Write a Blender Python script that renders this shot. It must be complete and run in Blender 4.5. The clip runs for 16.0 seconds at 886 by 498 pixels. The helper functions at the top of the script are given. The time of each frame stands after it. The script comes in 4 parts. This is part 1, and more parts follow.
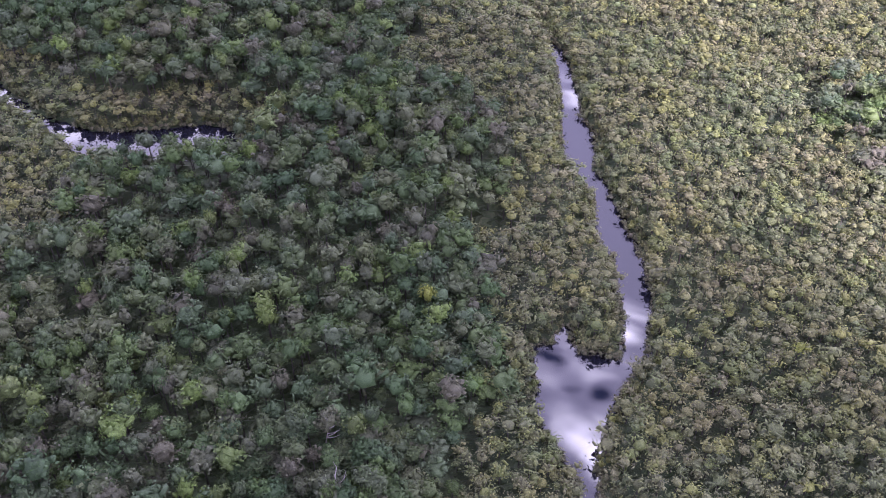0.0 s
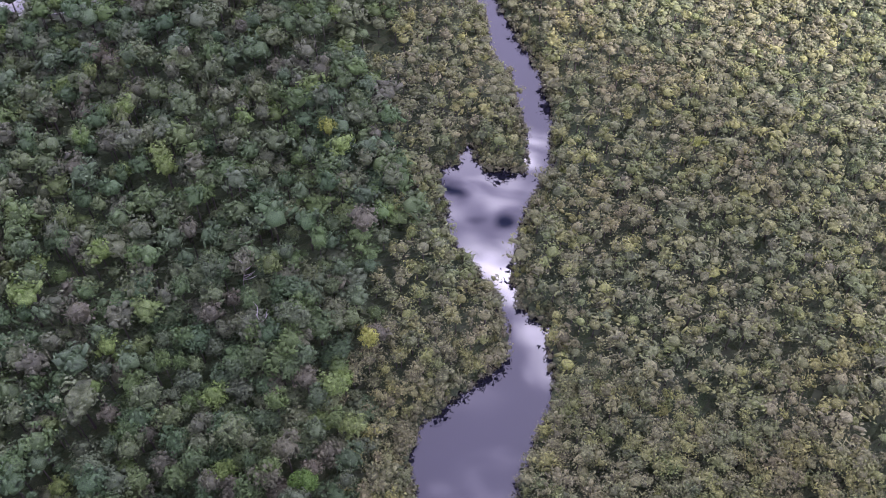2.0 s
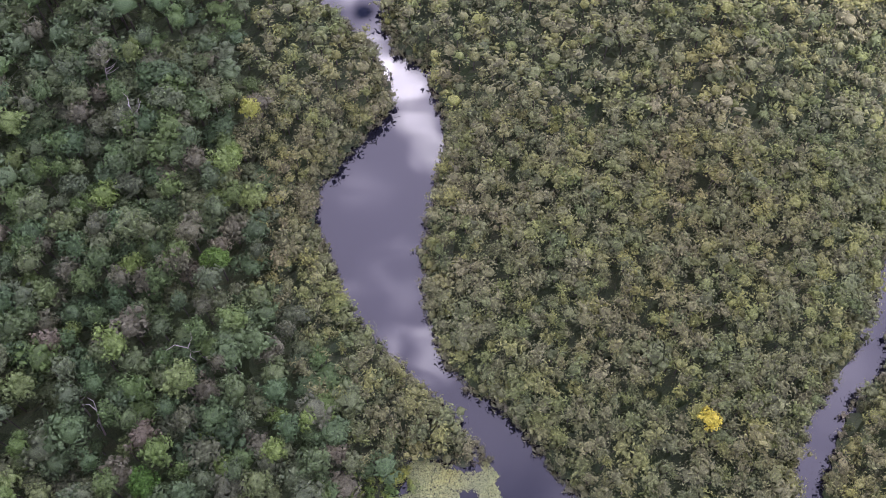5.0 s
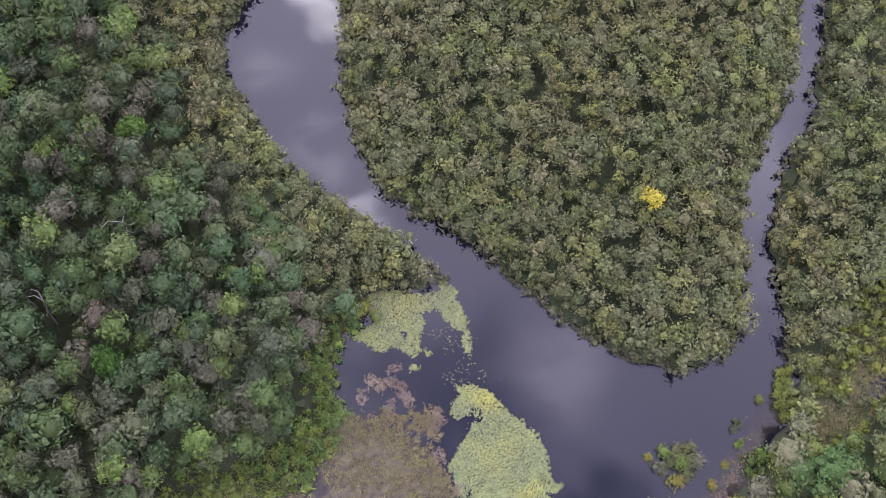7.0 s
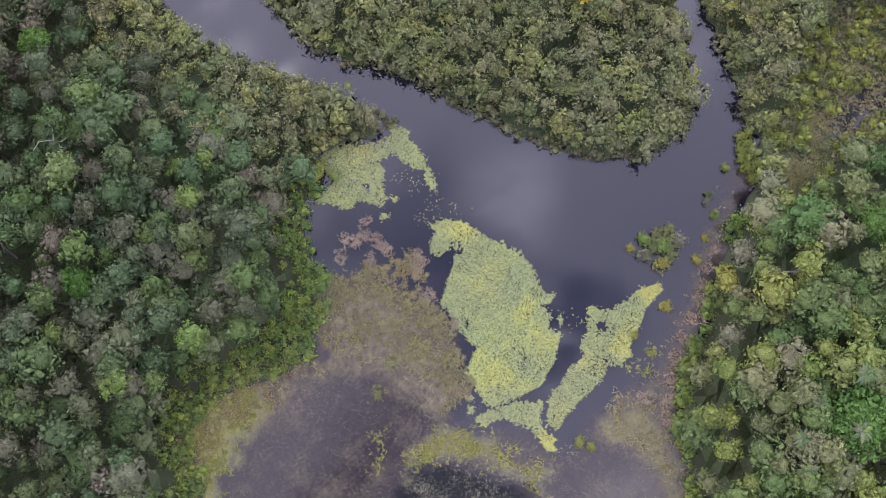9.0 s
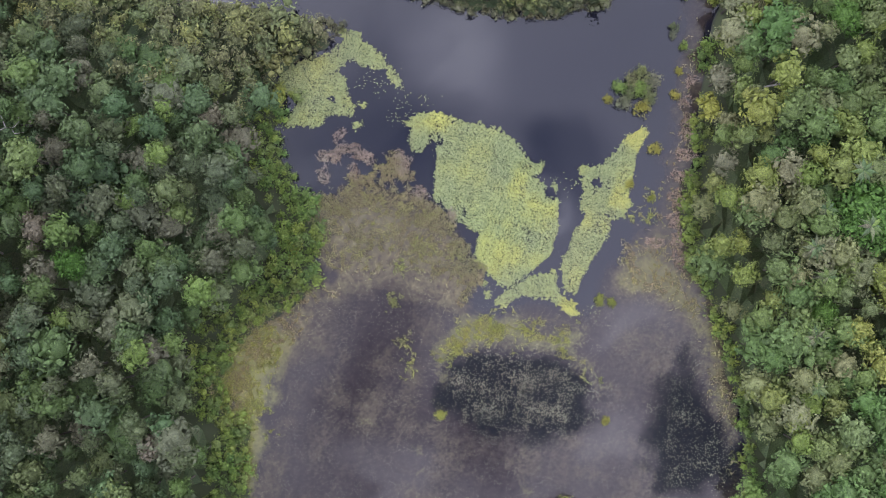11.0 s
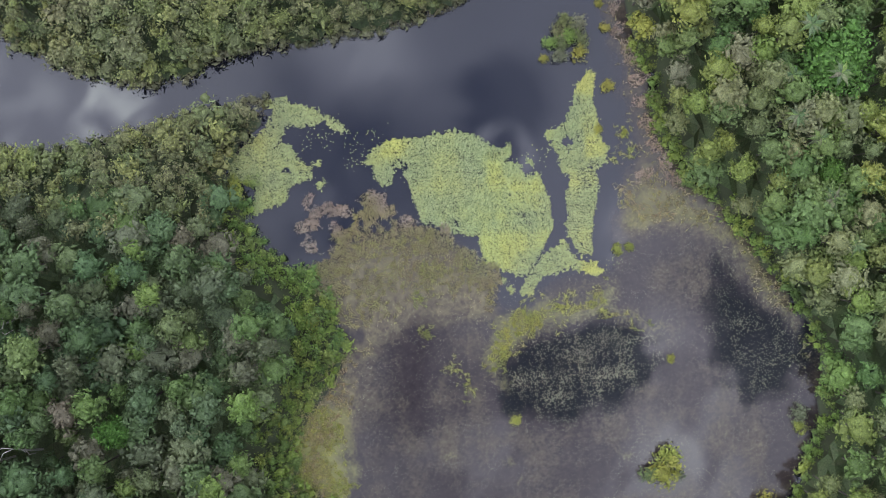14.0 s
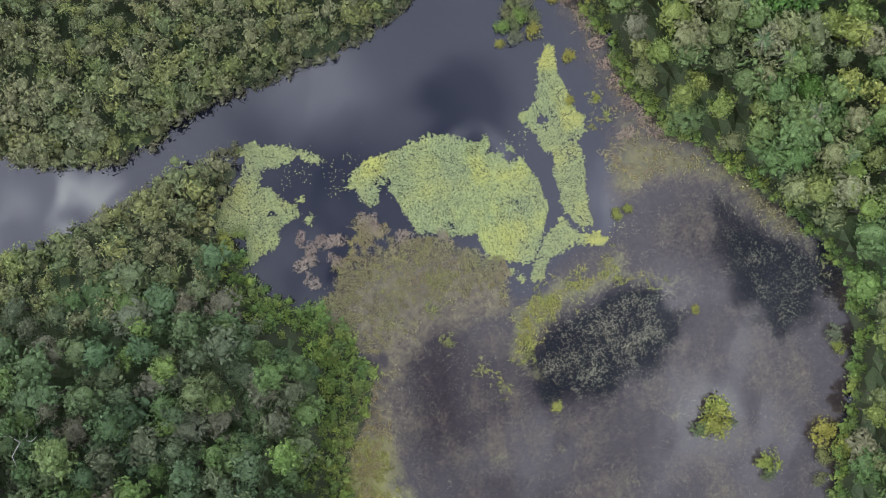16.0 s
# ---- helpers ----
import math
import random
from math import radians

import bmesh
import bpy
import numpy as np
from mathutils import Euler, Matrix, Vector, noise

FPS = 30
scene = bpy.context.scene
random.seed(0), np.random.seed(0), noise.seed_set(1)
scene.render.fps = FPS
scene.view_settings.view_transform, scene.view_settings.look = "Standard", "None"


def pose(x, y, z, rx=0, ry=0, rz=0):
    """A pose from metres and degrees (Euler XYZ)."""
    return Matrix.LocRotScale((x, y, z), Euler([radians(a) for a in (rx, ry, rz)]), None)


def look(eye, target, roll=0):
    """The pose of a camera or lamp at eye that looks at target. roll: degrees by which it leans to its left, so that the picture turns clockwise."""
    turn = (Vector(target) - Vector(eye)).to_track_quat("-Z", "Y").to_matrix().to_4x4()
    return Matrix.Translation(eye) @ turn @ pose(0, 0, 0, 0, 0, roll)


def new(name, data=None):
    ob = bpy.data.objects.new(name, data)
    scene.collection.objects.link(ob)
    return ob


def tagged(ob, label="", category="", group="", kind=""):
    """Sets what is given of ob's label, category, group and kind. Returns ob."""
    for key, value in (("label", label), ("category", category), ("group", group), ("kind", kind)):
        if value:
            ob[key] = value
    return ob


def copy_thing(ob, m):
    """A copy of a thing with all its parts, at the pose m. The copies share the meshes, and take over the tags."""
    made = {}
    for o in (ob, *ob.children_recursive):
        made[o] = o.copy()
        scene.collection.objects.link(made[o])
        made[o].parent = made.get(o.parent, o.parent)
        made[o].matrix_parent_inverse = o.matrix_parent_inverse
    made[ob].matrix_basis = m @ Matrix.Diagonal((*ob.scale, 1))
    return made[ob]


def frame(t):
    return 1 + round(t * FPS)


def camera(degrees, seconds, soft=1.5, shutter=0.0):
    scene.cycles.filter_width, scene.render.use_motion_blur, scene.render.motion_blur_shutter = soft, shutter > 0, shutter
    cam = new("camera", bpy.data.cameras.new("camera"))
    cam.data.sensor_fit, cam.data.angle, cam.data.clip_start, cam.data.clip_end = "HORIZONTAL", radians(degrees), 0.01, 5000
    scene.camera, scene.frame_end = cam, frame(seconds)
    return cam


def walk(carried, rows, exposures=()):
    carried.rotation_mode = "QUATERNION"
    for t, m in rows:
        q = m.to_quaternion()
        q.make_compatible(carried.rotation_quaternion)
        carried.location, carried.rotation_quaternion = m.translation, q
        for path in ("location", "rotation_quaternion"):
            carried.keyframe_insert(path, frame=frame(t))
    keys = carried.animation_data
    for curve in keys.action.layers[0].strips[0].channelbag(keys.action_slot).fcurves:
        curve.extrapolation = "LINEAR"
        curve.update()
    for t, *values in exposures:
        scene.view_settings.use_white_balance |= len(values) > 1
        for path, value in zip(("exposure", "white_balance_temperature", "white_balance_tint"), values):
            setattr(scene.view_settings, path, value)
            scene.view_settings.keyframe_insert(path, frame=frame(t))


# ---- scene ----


def aim(x, y, z, yaw, pitch, roll):
    """Camera pose from its place, heading (degrees left of +y), pitch above level and roll."""
    return pose(x, y, z, 0, 0, yaw) @ pose(0, 0, 0, 90 + pitch) @ pose(0, 0, 0, 0, 0, roll)


cam = camera(46.61, 16.0, soft=0.9)
PATH = [
    (0, aim(7.97, 11.87, 192.49, 25.18, -44.21, -0.28)),
    (0.5, aim(7.93, 11.36, 191.75, 22.06, -46.41, -0.26)),
    (1, aim(7.50, 10.52, 190.77, 19.84, -48.53, -0.08)),
    (1.5, aim(7.31, 9.87, 189.81, 18.46, -50.74, -0.02)),
    (2, aim(7.47, 9.89, 189.45, 16.86, -53.11, -0.10)),
    (2.5, aim(7.80, 9.52, 188.90, 14.91, -55.38, -0.24)),
    (3, aim(7.73, 9.06, 188.37, 12.78, -57.69, -0.17)),
    (3.5, aim(7.42, 8.10, 187.46, 10.47, -59.77, 0.01)),
    (4, aim(7.37, 6.87, 186.53, 8.28, -61.73, 0.11)),
    (4.2, aim(7.39, 6.36, 185.93, 7.58, -62.31, 0.08)),
    (6.3, aim(6.64, -2.74, 179.71, -2.40, -69.18, 0.54)),
    (6.5, aim(6.46, -2.96, 179.42, -3.49, -70.02, 0.48)),
    (7, aim(5.94, -2.69, 178.93, -6.61, -72.33, 0.22)),
    (7.5, aim(5.52, -2.00, 178.68, -9.80, -74.81, -0.02)),
    (8, aim(4.71, -2.42, 177.98, -13.11, -76.83, -0.13)),
    (8.5, aim(3.85, -3.00, 177.11, -16.39, -78.75, -0.26)),
    (9, aim(2.96, -3.34, 176.39, -19.66, -80.73, -0.38)),
    (9.5, aim(1.80, -3.69, 175.65, -23.39, -82.62, -0.19)),
    (10, aim(0.76, -3.44, 174.97, -27.06, -84.68, -0.09)),
    (10.2, aim(0.82, -2.63, 175.02, -28.64, -85.62, 0.34)),
    (12.3, aim(4.04, 6.58, 174.86, -44.21, -88.81, -0.02)),
    (12.5, aim(4.28, 6.94, 174.53, -46.08, -88.94, 0.06)),
    (13, aim(4.27, 7.23, 173.82, -49.67, -88.93, -0.00)),
    (13.5, aim(4.30, 7.44, 173.24, -53.44, -88.90, -0.01)),
    (14, aim(4.72, 7.96, 172.71, -57.12, -89.05, 0.04)),
    (14.5, aim(4.67, 8.49, 172.35, -60.74, -89.07, 0.02)),
    (15, aim(4.34, 8.62, 171.74, -64.27, -88.91, -0.05)),
    (15.5, aim(3.97, 8.61, 171.07, -67.58, -88.69, -0.07)),
    (16, aim(3.34, 8.50, 170.32, -70.39, -88.38, -0.01)),
]
walk(cam, PATH, [(0, 1.41, 5270, 51), (4, 1.59, 5530, 43), (9, 1.57, 5700, 26), (12.5, 1.51, 5660, 14), (16, 1.46, 5660, 11)])

# ---- world and sun ----
SUN_EL, SUN_AZ = 42.0, 90.0  # elevation, and turn clockwise from +y
world = bpy.data.worlds.new("sky")
scene.world = world
world.use_nodes = True
wn, wl = world.node_tree.nodes, world.node_tree.links
wn.clear()


def wnode(kind, **values):
    n = wn.new(kind)
    for key, v in values.items():
        n.inputs[key].default_value = v
    return n


def wmath(op, a, b=None):
    n = wn.new("ShaderNodeMath")
    n.operation = op
    for k, v in enumerate((a, b)):
        if v is None:
            continue
        if isinstance(v, (int, float)):
            n.inputs[k].default_value = v
        else:
            wl.new(v, n.inputs[k])
    return n.outputs[0]


sky = wn.new("ShaderNodeTexSky")
sky.sky_type, sky.sun_disc = "NISHITA", False
sky.sun_elevation, sky.sun_rotation = radians(SUN_EL), radians(SUN_AZ)
blue = wnode("ShaderNodeBackground", Strength=0.05)
wl.new(sky.outputs[0], blue.inputs[0])
coord = wn.new("ShaderNodeTexCoord")
part_xyz = wn.new("ShaderNodeSeparateXYZ")
wl.new(coord.outputs["Generated"], part_xyz.inputs[0])
up = wmath("MAXIMUM", part_xyz.outputs[2], 0.12)
flat = wn.new("ShaderNodeCombineXYZ")
wl.new(wmath("DIVIDE", part_xyz.outputs[0], up), flat.inputs[0])
wl.new(wmath("DIVIDE", part_xyz.outputs[1], up), flat.inputs[1])
billow = wnode("ShaderNodeTexNoise", Scale=5.0, Detail=5.0, Roughness=0.5, Distortion=0.4)
wl.new(flat.outputs[0], billow.inputs["Vector"])
veil = wnode("ShaderNodeTexNoise", Scale=1.6, Detail=3.0, Roughness=0.5)
wl.new(flat.outputs[0], veil.inputs["Vector"])
wisp = wnode("ShaderNodeTexNoise", Scale=15.0, Detail=3.0, Roughness=0.45, Distortion=0.5)
drawn = wn.new("ShaderNodeVectorMath")
drawn.operation = "MULTIPLY"
drawn.inputs[1].default_value = (0.6, 1.3, 1)
wl.new(flat.outputs[0], drawn.inputs[0])
wl.new(drawn.outputs[0], wisp.inputs["Vector"])
torn = wn.new("ShaderNodeMapRange")
torn.interpolation_type = "SMOOTHSTEP"
torn.inputs[1].default_value, torn.inputs[2].default_value, torn.inputs[3].default_value, torn.inputs[4].default_value = 0.43, 0.61, 0.0, 1.25
wl.new(wisp.outputs[0], torn.inputs[0])
streak = torn.outputs[0]
REACH = 180.0  # metres on the water to one unit of the cloud deck, as the deck mirrors itself under the hovering eye


def bank(x, y, wide, amount, solid=0.0, ragged=0.6):
    """A cloud bank, or a gap between clouds where amount is below 0: its weight on the deck, with an uneven edge."""
    off = wn.new("ShaderNodeVectorMath")
    off.operation = "DISTANCE"
    wl.new(flat.outputs[0], off.inputs[0])
    off.inputs[1].default_value = ((x - 6) / REACH, (y - 3) / REACH, 0)
    uneven = wmath("MULTIPLY", wmath("SUBTRACT", billow.outputs[0], 0.5), ragged * 8 * wide / REACH)
    near = wn.new("ShaderNodeMapRange")
    near.interpolation_type = "SMOOTHSTEP"
    near.inputs[1].default_value, near.inputs[2].default_value = 1.5 * wide / REACH, 0.3 * wide / REACH
    wl.new(wmath("ADD", off.outputs["Value"], uneven), near.inputs[0])
    weight = wmath("MULTIPLY", near.outputs[0], amount)
    return weight if amount < 0 else wmath("MULTIPLY", weight, wmath("ADD", solid, wmath("MULTIPLY", streak, 1 - solid)))


north = wn.new("ShaderNodeMapRange")
north.inputs[1].default_value, north.inputs[2].default_value = 0.1, 0.55
north.inputs[3].default_value, north.inputs[4].default_value = 0.0, 0.6
wl.new(part_xyz.outputs[1], north.inputs[0])
glow = wmath("ADD", wmath("ADD", 0.36, wmath("MULTIPLY", veil.outputs[0], 0.55)), north.outputs[0])
BANKS = [(-29, 166, 7, 3.0), (-25, 148, 14, 2.0, 0.1), (-24, 154, 5, 2.2, 0.5), (-28, 136.5, 4.5, 2.4, 0.6), (-20, 132, 4.5, 2.4, 0.6), (-35, 156, 4, 1.8, 0.5), (-36, 147.5, 4, -1.5, 0, 0.4), (-29, 144.5, 4, -1.8, 0, 0.4), (-22, 143.5, 3.5, -1.8, 0, 0.4), (-26, 132, 2.5, -1.2, 0, 0.4), (-24, 133, 6, 2.2, 0.3), (-18, 154, 5, 2.2, 0.3), (-14, 126, 5, 4.0, 0.5), (-8, 118, 5, 3.2, 0.4), (-3.5, 110, 4, 3.4, 0.5), (-29, 151, 6, -0.4), (74, 66, 16, 0.6, 0.8), (-6, 75, 9, 1.0, 0.15), (-6.5, 77, 4.5, 2.4, 0.2), (-3, 71, 4, 1.2, 0.1), (-1, 64, 5, 1.3, 0.15), (-9.5, 67.5, 4, 1.4, 0.3), (-18, 101, 6, 0.5, 0.4), (30, 35, 9, 0.5, 0.7, 0.3), (28, 5, 4, 0.8),
         (-17, -20, 10, 0.4), (10, -42, 11, 0.55), (-16, -24, 15, -0.25), (27, -24, 8, 0.5), (-10, -57, 14, 0.5), (-170, 204, 34, 2.5, 0.8), (-215, 190, 26, 2.5, 0.8), (-60, 250, 14, 3.5), (36, 9, 7, -0.35), (12, 36, 14, -0.4), (14, 18, 14, -0.25), (3, -21, 10, -0.5), (28, -38, 8, -0.5), (-8, 4, 12, -0.35), (-12, -8, 12, -0.3), (28, -19, 7, 0.35, 0.5), (20, -36, 7, 0.3, 0.5)]
for row in BANKS:
    glow = wmath("ADD", glow, bank(*row))
cloud = wnode("ShaderNodeBackground")
lit = wn.new("ShaderNodeMapRange")  # thick cloud is whiter than the thin grey veil
lit.inputs[1].default_value, lit.inputs[2].default_value = 1.0, 3.0
wl.new(glow, lit.inputs[0])
hue = wn.new("ShaderNodeMix")
hue.data_type = "RGBA"
hue.inputs[6].default_value, hue.inputs[7].default_value = (0.92, 0.865, 0.84, 1), (0.97, 0.95, 0.8, 1)
wl.new(lit.outputs[0], hue.inputs[0])
wl.new(hue.outputs[2], cloud.inputs[0])
wl.new(wmath("MAXIMUM", glow, 0.0), cloud.inputs[1])
mixed = wn.new("ShaderNodeAddShader")
wl.new(blue.outputs[0], mixed.inputs[0])
wl.new(cloud.outputs[0], mixed.inputs[1])
wl.new(mixed.outputs[0], wn.new("ShaderNodeOutputWorld").inputs[0])

sun = new("sun", bpy.data.lights.new("sun", "SUN"))
sun.data.energy, sun.data.angle, sun.data.color = 5.8, radians(1.6), (1.0, 0.92, 0.74)
sun.matrix_basis = look((math.cos(radians(SUN_EL)) * 100, 0, math.sin(radians(SUN_EL)) * 100), (0, 0, 0))

# ---- materials ----


class Mat:
    """A node material in the making."""

    def __init__(self, name):
        self.m = bpy.data.materials.new(name)
        self.m.use_nodes = True
        self.n, self.l = self.m.node_tree.nodes, self.m.node_tree.links
        self.n.clear()
        self.out = self.n.new("ShaderNodeOutputMaterial")

    def node(self, kind, _set=None, **values):
        n = self.n.new(kind)
        for key, v in (_set or {}).items():
            if key == "operation":
                n.operation = v
            elif key == "blend_type":
                n.blend_type = v
        for key, v in values.items():
            key = key.replace("_", " ")
            if hasattr(v, "is_linked"):
                self.l.new(v, n.inputs[key])
            else:
                n.inputs[key].default_value = v
        return n

    def math(self, op, a, b=0.0):
        n = self.n.new("ShaderNodeMath")
        n.operation = op
        for k, v in enumerate((a, b)):
            if hasattr(v, "is_linked"):
                self.l.new(v, n.inputs[k])
            else:
                n.inputs[k].default_value = v
        return n.outputs[0]

    def noise(self, scale, detail=3.0, rough=0.5, vector=None):
        n = self.node("ShaderNodeTexNoise", Scale=scale, Detail=detail, Roughness=rough)
        self.l.new(vector or self.position(), n.inputs["Vector"])
        return n.outputs[0]

    def position(self):
        return self.n.new("ShaderNodeNewGeometry").outputs["Position"]

    def ramp(self, fac, stops):
        n = self.n.new("ShaderNodeValToRGB")
        e = n.color_ramp.elements
        while len(e) < len(stops):
            e.new(0.5)
        for k, (p, c) in enumerate(stops):
            e[k].position, e[k].color = p, (*c, 1)
        self.l.new(fac, n.inputs[0])
        return n.outputs[0]

    def mix(self, fac, a, b, kind="MIX"):
        n = self.n.new("ShaderNodeMix")
        n.data_type, n.blend_type = "RGBA", kind
        for k, v in ((0, fac), (6, a), (7, b)):
            if hasattr(v, "is_linked"):
                self.l.new(v, n.inputs[k])
            else:
                n.inputs[k].default_value = v if k == 0 else (*v, 1)
        return n.outputs[2]

    def bump(self, height, strength, distance):
        return self.node("ShaderNodeBump", Strength=strength, Distance=distance, Height=height).outputs[0]

    def end(self, shader):
        self.l.new(shader, self.out.inputs[0])
        return self.m


def leaf_material(name, stops, through_light=0.25, spread=0.3, by_object=1.0):
    """Foliage: one hue a tree, a lighter or darker one a leaf, and stands that differ over tens of metres."""
    m = Mat(name)
    tint = m.node("ShaderNodeAttribute")
    tint.attribute_name = "tint"
    tree = m.math("FRACT", m.math("ADD", tint.outputs["Fac"], m.math("MULTIPLY", m.n.new("ShaderNodeObjectInfo").outputs["Random"], by_object)))
    hue = m.ramp(tree, stops)
    leaf = m.n.new("ShaderNodeNewGeometry").outputs["Random Per Island"]
    shade = m.math("ADD", m.math("MULTIPLY", leaf, 2 * spread), 1.0 - spread)
    stand = m.math("ADD", m.math("MULTIPLY", m.noise(0.03, 3.0), 0.4), 0.82)
    grey = m.node("ShaderNodeCombineColor", Red=m.math("MULTIPLY", shade, stand), Green=shade, Blue=m.math("MULTIPLY", shade, 0.95))
    colour = m.mix(1.0, hue, grey.outputs[0], "MULTIPLY")
    speck = m.node("ShaderNodeMapRange", Value=m.noise(4.4, 5.0, 0.8), From_Min=0.36, From_Max=0.64).outputs[0]
    fine = m.mix(speck, m.mix(1.0, colour, (0.5, 0.52, 0.5), "MULTIPLY"), m.mix(1.0, colour, (1.52, 1.5, 1.4), "MULTIPLY"))
    skin = m.node("ShaderNodeBsdfPrincipled", Base_Color=fine, Roughness=0.65, IOR=1.38)
    glow = m.node("ShaderNodeBsdfTranslucent", Color=m.mix(1.0, fine, (1.1, 1.25, 0.6), "MULTIPLY"))
    both = m.node("ShaderNodeMixShader", Fac=through_light)
    m.l.new(skin.outputs[0], both.inputs[1])
    m.l.new(glow.outputs[0], both.inputs[2])
    return m.end(both.outputs[0])


def greens(*colours, near=0.0):
    """Ramp stops of these colours, drawn towards their mean by the share near."""
    mean = [sum(c[k] for c in colours) / len(colours) for k in range(3)]
    return [(k / (len(colours) - 1), tuple(near * m + (1 - near) * v for m, v in zip(mean, c))) for k, c in enumerate(colours)]


TALL_LEAF = leaf_material("tall_leaf", greens((0.05898, 0.1053, 0.0437), (0.06391, 0.09422, 0.03493), (0.1126, 0.1313, 0.07091), (0.06792, 0.1128, 0.02715), (0.06436, 0.1013, 0.05001), (0.1037, 0.09422, 0.06836), (0.08037, 0.1163, 0.05732), (0.04397, 0.0829, 0.03493), (0.1286, 0.1914, 0.0417), (0.08799, 0.09791, 0.05822), near=0.15))
EAST_LEAF = leaf_material("east_leaf", greens((0.06816, 0.1209, 0.03452), (0.09861, 0.1455, 0.04321), (0.1297, 0.1455, 0.06781), (0.1297, 0.1683, 0.037), (0.09298, 0.139, 0.04931), (0.06189, 0.1275, 0.03071), (0.155, 0.1578, 0.09243), (0.1044, 0.1635, 0.037), (0.1729, 0.1937, 0.04692)))
LOW_LEAF = leaf_material("low_leaf", greens((0.0896, 0.1149, 0.05005), (0.129, 0.1345, 0.06507), (0.1376, 0.1377, 0.07006), (0.1136, 0.1431, 0.04505), (0.1639, 0.1757, 0.05504), (0.129, 0.1345, 0.06631), (0.09833, 0.1291, 0.05005), (0.153, 0.1508, 0.08259), (0.1802, 0.1952, 0.05255), near=0.15), spread=0.5)
SHORE_LEAF = leaf_material("shore_leaf", greens((0.1, 0.1666, 0.039), (0.165, 0.2254, 0.0455), (0.0875, 0.147, 0.0416), (0.14, 0.1813, 0.0546), (0.2, 0.2499, 0.052)))
YELLOW_LEAF = leaf_material("yellow_leaf", greens((0.36, 0.32, 0.04), (0.46, 0.4, 0.05)))
LIME_LEAF = leaf_material("lime_leaf", greens((0.17, 0.2, 0.04), (0.22, 0.24, 0.05)))
ROUND_LEAF = leaf_material("round_leaf", greens((0.2, 0.2, 0.04), (0.24, 0.23, 0.045)))
GREY_LEAF = leaf_material("grey_leaf", greens((0.115, 0.13, 0.082), (0.145, 0.15, 0.1)))
BROWN_LEAF = leaf_material("brown_leaf", greens((0.1, 0.088, 0.062), (0.125, 0.108, 0.08)), 0.2)
TWIG = leaf_material("brown_twigs", greens((0.415, 0.352, 0.322), (0.512, 0.448, 0.402)), 0.04)
PAD_LEAF = leaf_material("pad_leaf", greens((0.16, 0.19, 0.1), (0.2, 0.23, 0.1), (0.305, 0.315, 0.08)), 0.1, 0.35, by_object=0.0)
DOT_LEAF = leaf_material("dot_leaf", greens((0.2, 0.2, 0.14), (0.29, 0.29, 0.2), (0.38, 0.38, 0.28)), 0.1, 0.35, by_object=0.0)
SEDGE_LEAF = leaf_material("sedge_leaf", greens((0.42, 0.36, 0.29), (0.46, 0.44, 0.25), (0.38, 0.32, 0.27), (0.47, 0.47, 0.22), (0.42, 0.37, 0.28)), 0.06, by_object=0.0)
FRINGE_LEAF = leaf_material("fringe_leaf", greens((0.125, 0.13, 0.075), (0.16, 0.155, 0.1), (0.13, 0.145, 0.06), (0.18, 0.17, 0.12)), spread=0.4)
# Leaf for foliage in forest gaps, its colour darkened to stand for shade there.
SHADED_LEAF = leaf_material("shaded_leaf", greens((0.045, 0.068, 0.026), (0.06, 0.082, 0.034), (0.05, 0.08, 0.026), (0.068, 0.08, 0.038)), spread=0.4)
FRINGE_BLADE = leaf_material("fringe_blade", greens((0.24, 0.24, 0.13), (0.3, 0.28, 0.18), (0.25, 0.27, 0.11)), 0.1, by_object=0.0)
FRESH_LEAF = leaf_material("fresh_leaf", greens((0.058, 0.125, 0.02), (0.075, 0.145, 0.025)))
GREEN_SEDGE_LEAF = leaf_material("green_sedge_leaf", greens((0.36, 0.41, 0.15), (0.44, 0.46, 0.16), (0.42, 0.4, 0.22)), 0.1, by_object=0.0)


def bark_material(name, dark, light):
    m = Mat(name)
    c = m.mix(m.noise(4.0, 5.0), dark, light)
    return m.end(m.node("ShaderNodeBsdfPrincipled", Base_Color=c, Roughness=0.9, Normal=m.bump(m.noise(14.0, 4.0), 0.5, 0.03)).outputs[0])


BARK = bark_material("bark", (0.03, 0.025, 0.018), (0.09, 0.075, 0.055))
PALE_BARK = bark_material("pale_bark", (0.2, 0.18, 0.16), (0.36, 0.33, 0.3))


def ground_material():
    """Leaf litter, and wet mud below the water line."""
    m = Mat("forest_floor")
    pos = m.position()
    xyz = m.node("ShaderNodeSeparateXYZ", Vector=pos)
    litter = m.mix(m.noise(0.6, 6.0, 0.6), (0.02, 0.024, 0.012), (0.055, 0.06, 0.028))
    litter = m.mix(m.math("MULTIPLY", m.noise(0.05, 4.0), 0.6), litter, (0.06, 0.08, 0.03))
    mud = m.mix(m.noise(0.15, 3.0), (0.009, 0.009, 0.013), (0.02, 0.018, 0.02))
    wet = m.node("ShaderNodeMapRange", Value=xyz.outputs[2], From_Min=-0.05, From_Max=0.12).outputs[0]
    c = m.mix(wet, mud, litter)
    return m.end(m.node("ShaderNodeBsdfPrincipled", Base_Color=c, Roughness=0.95).outputs[0])


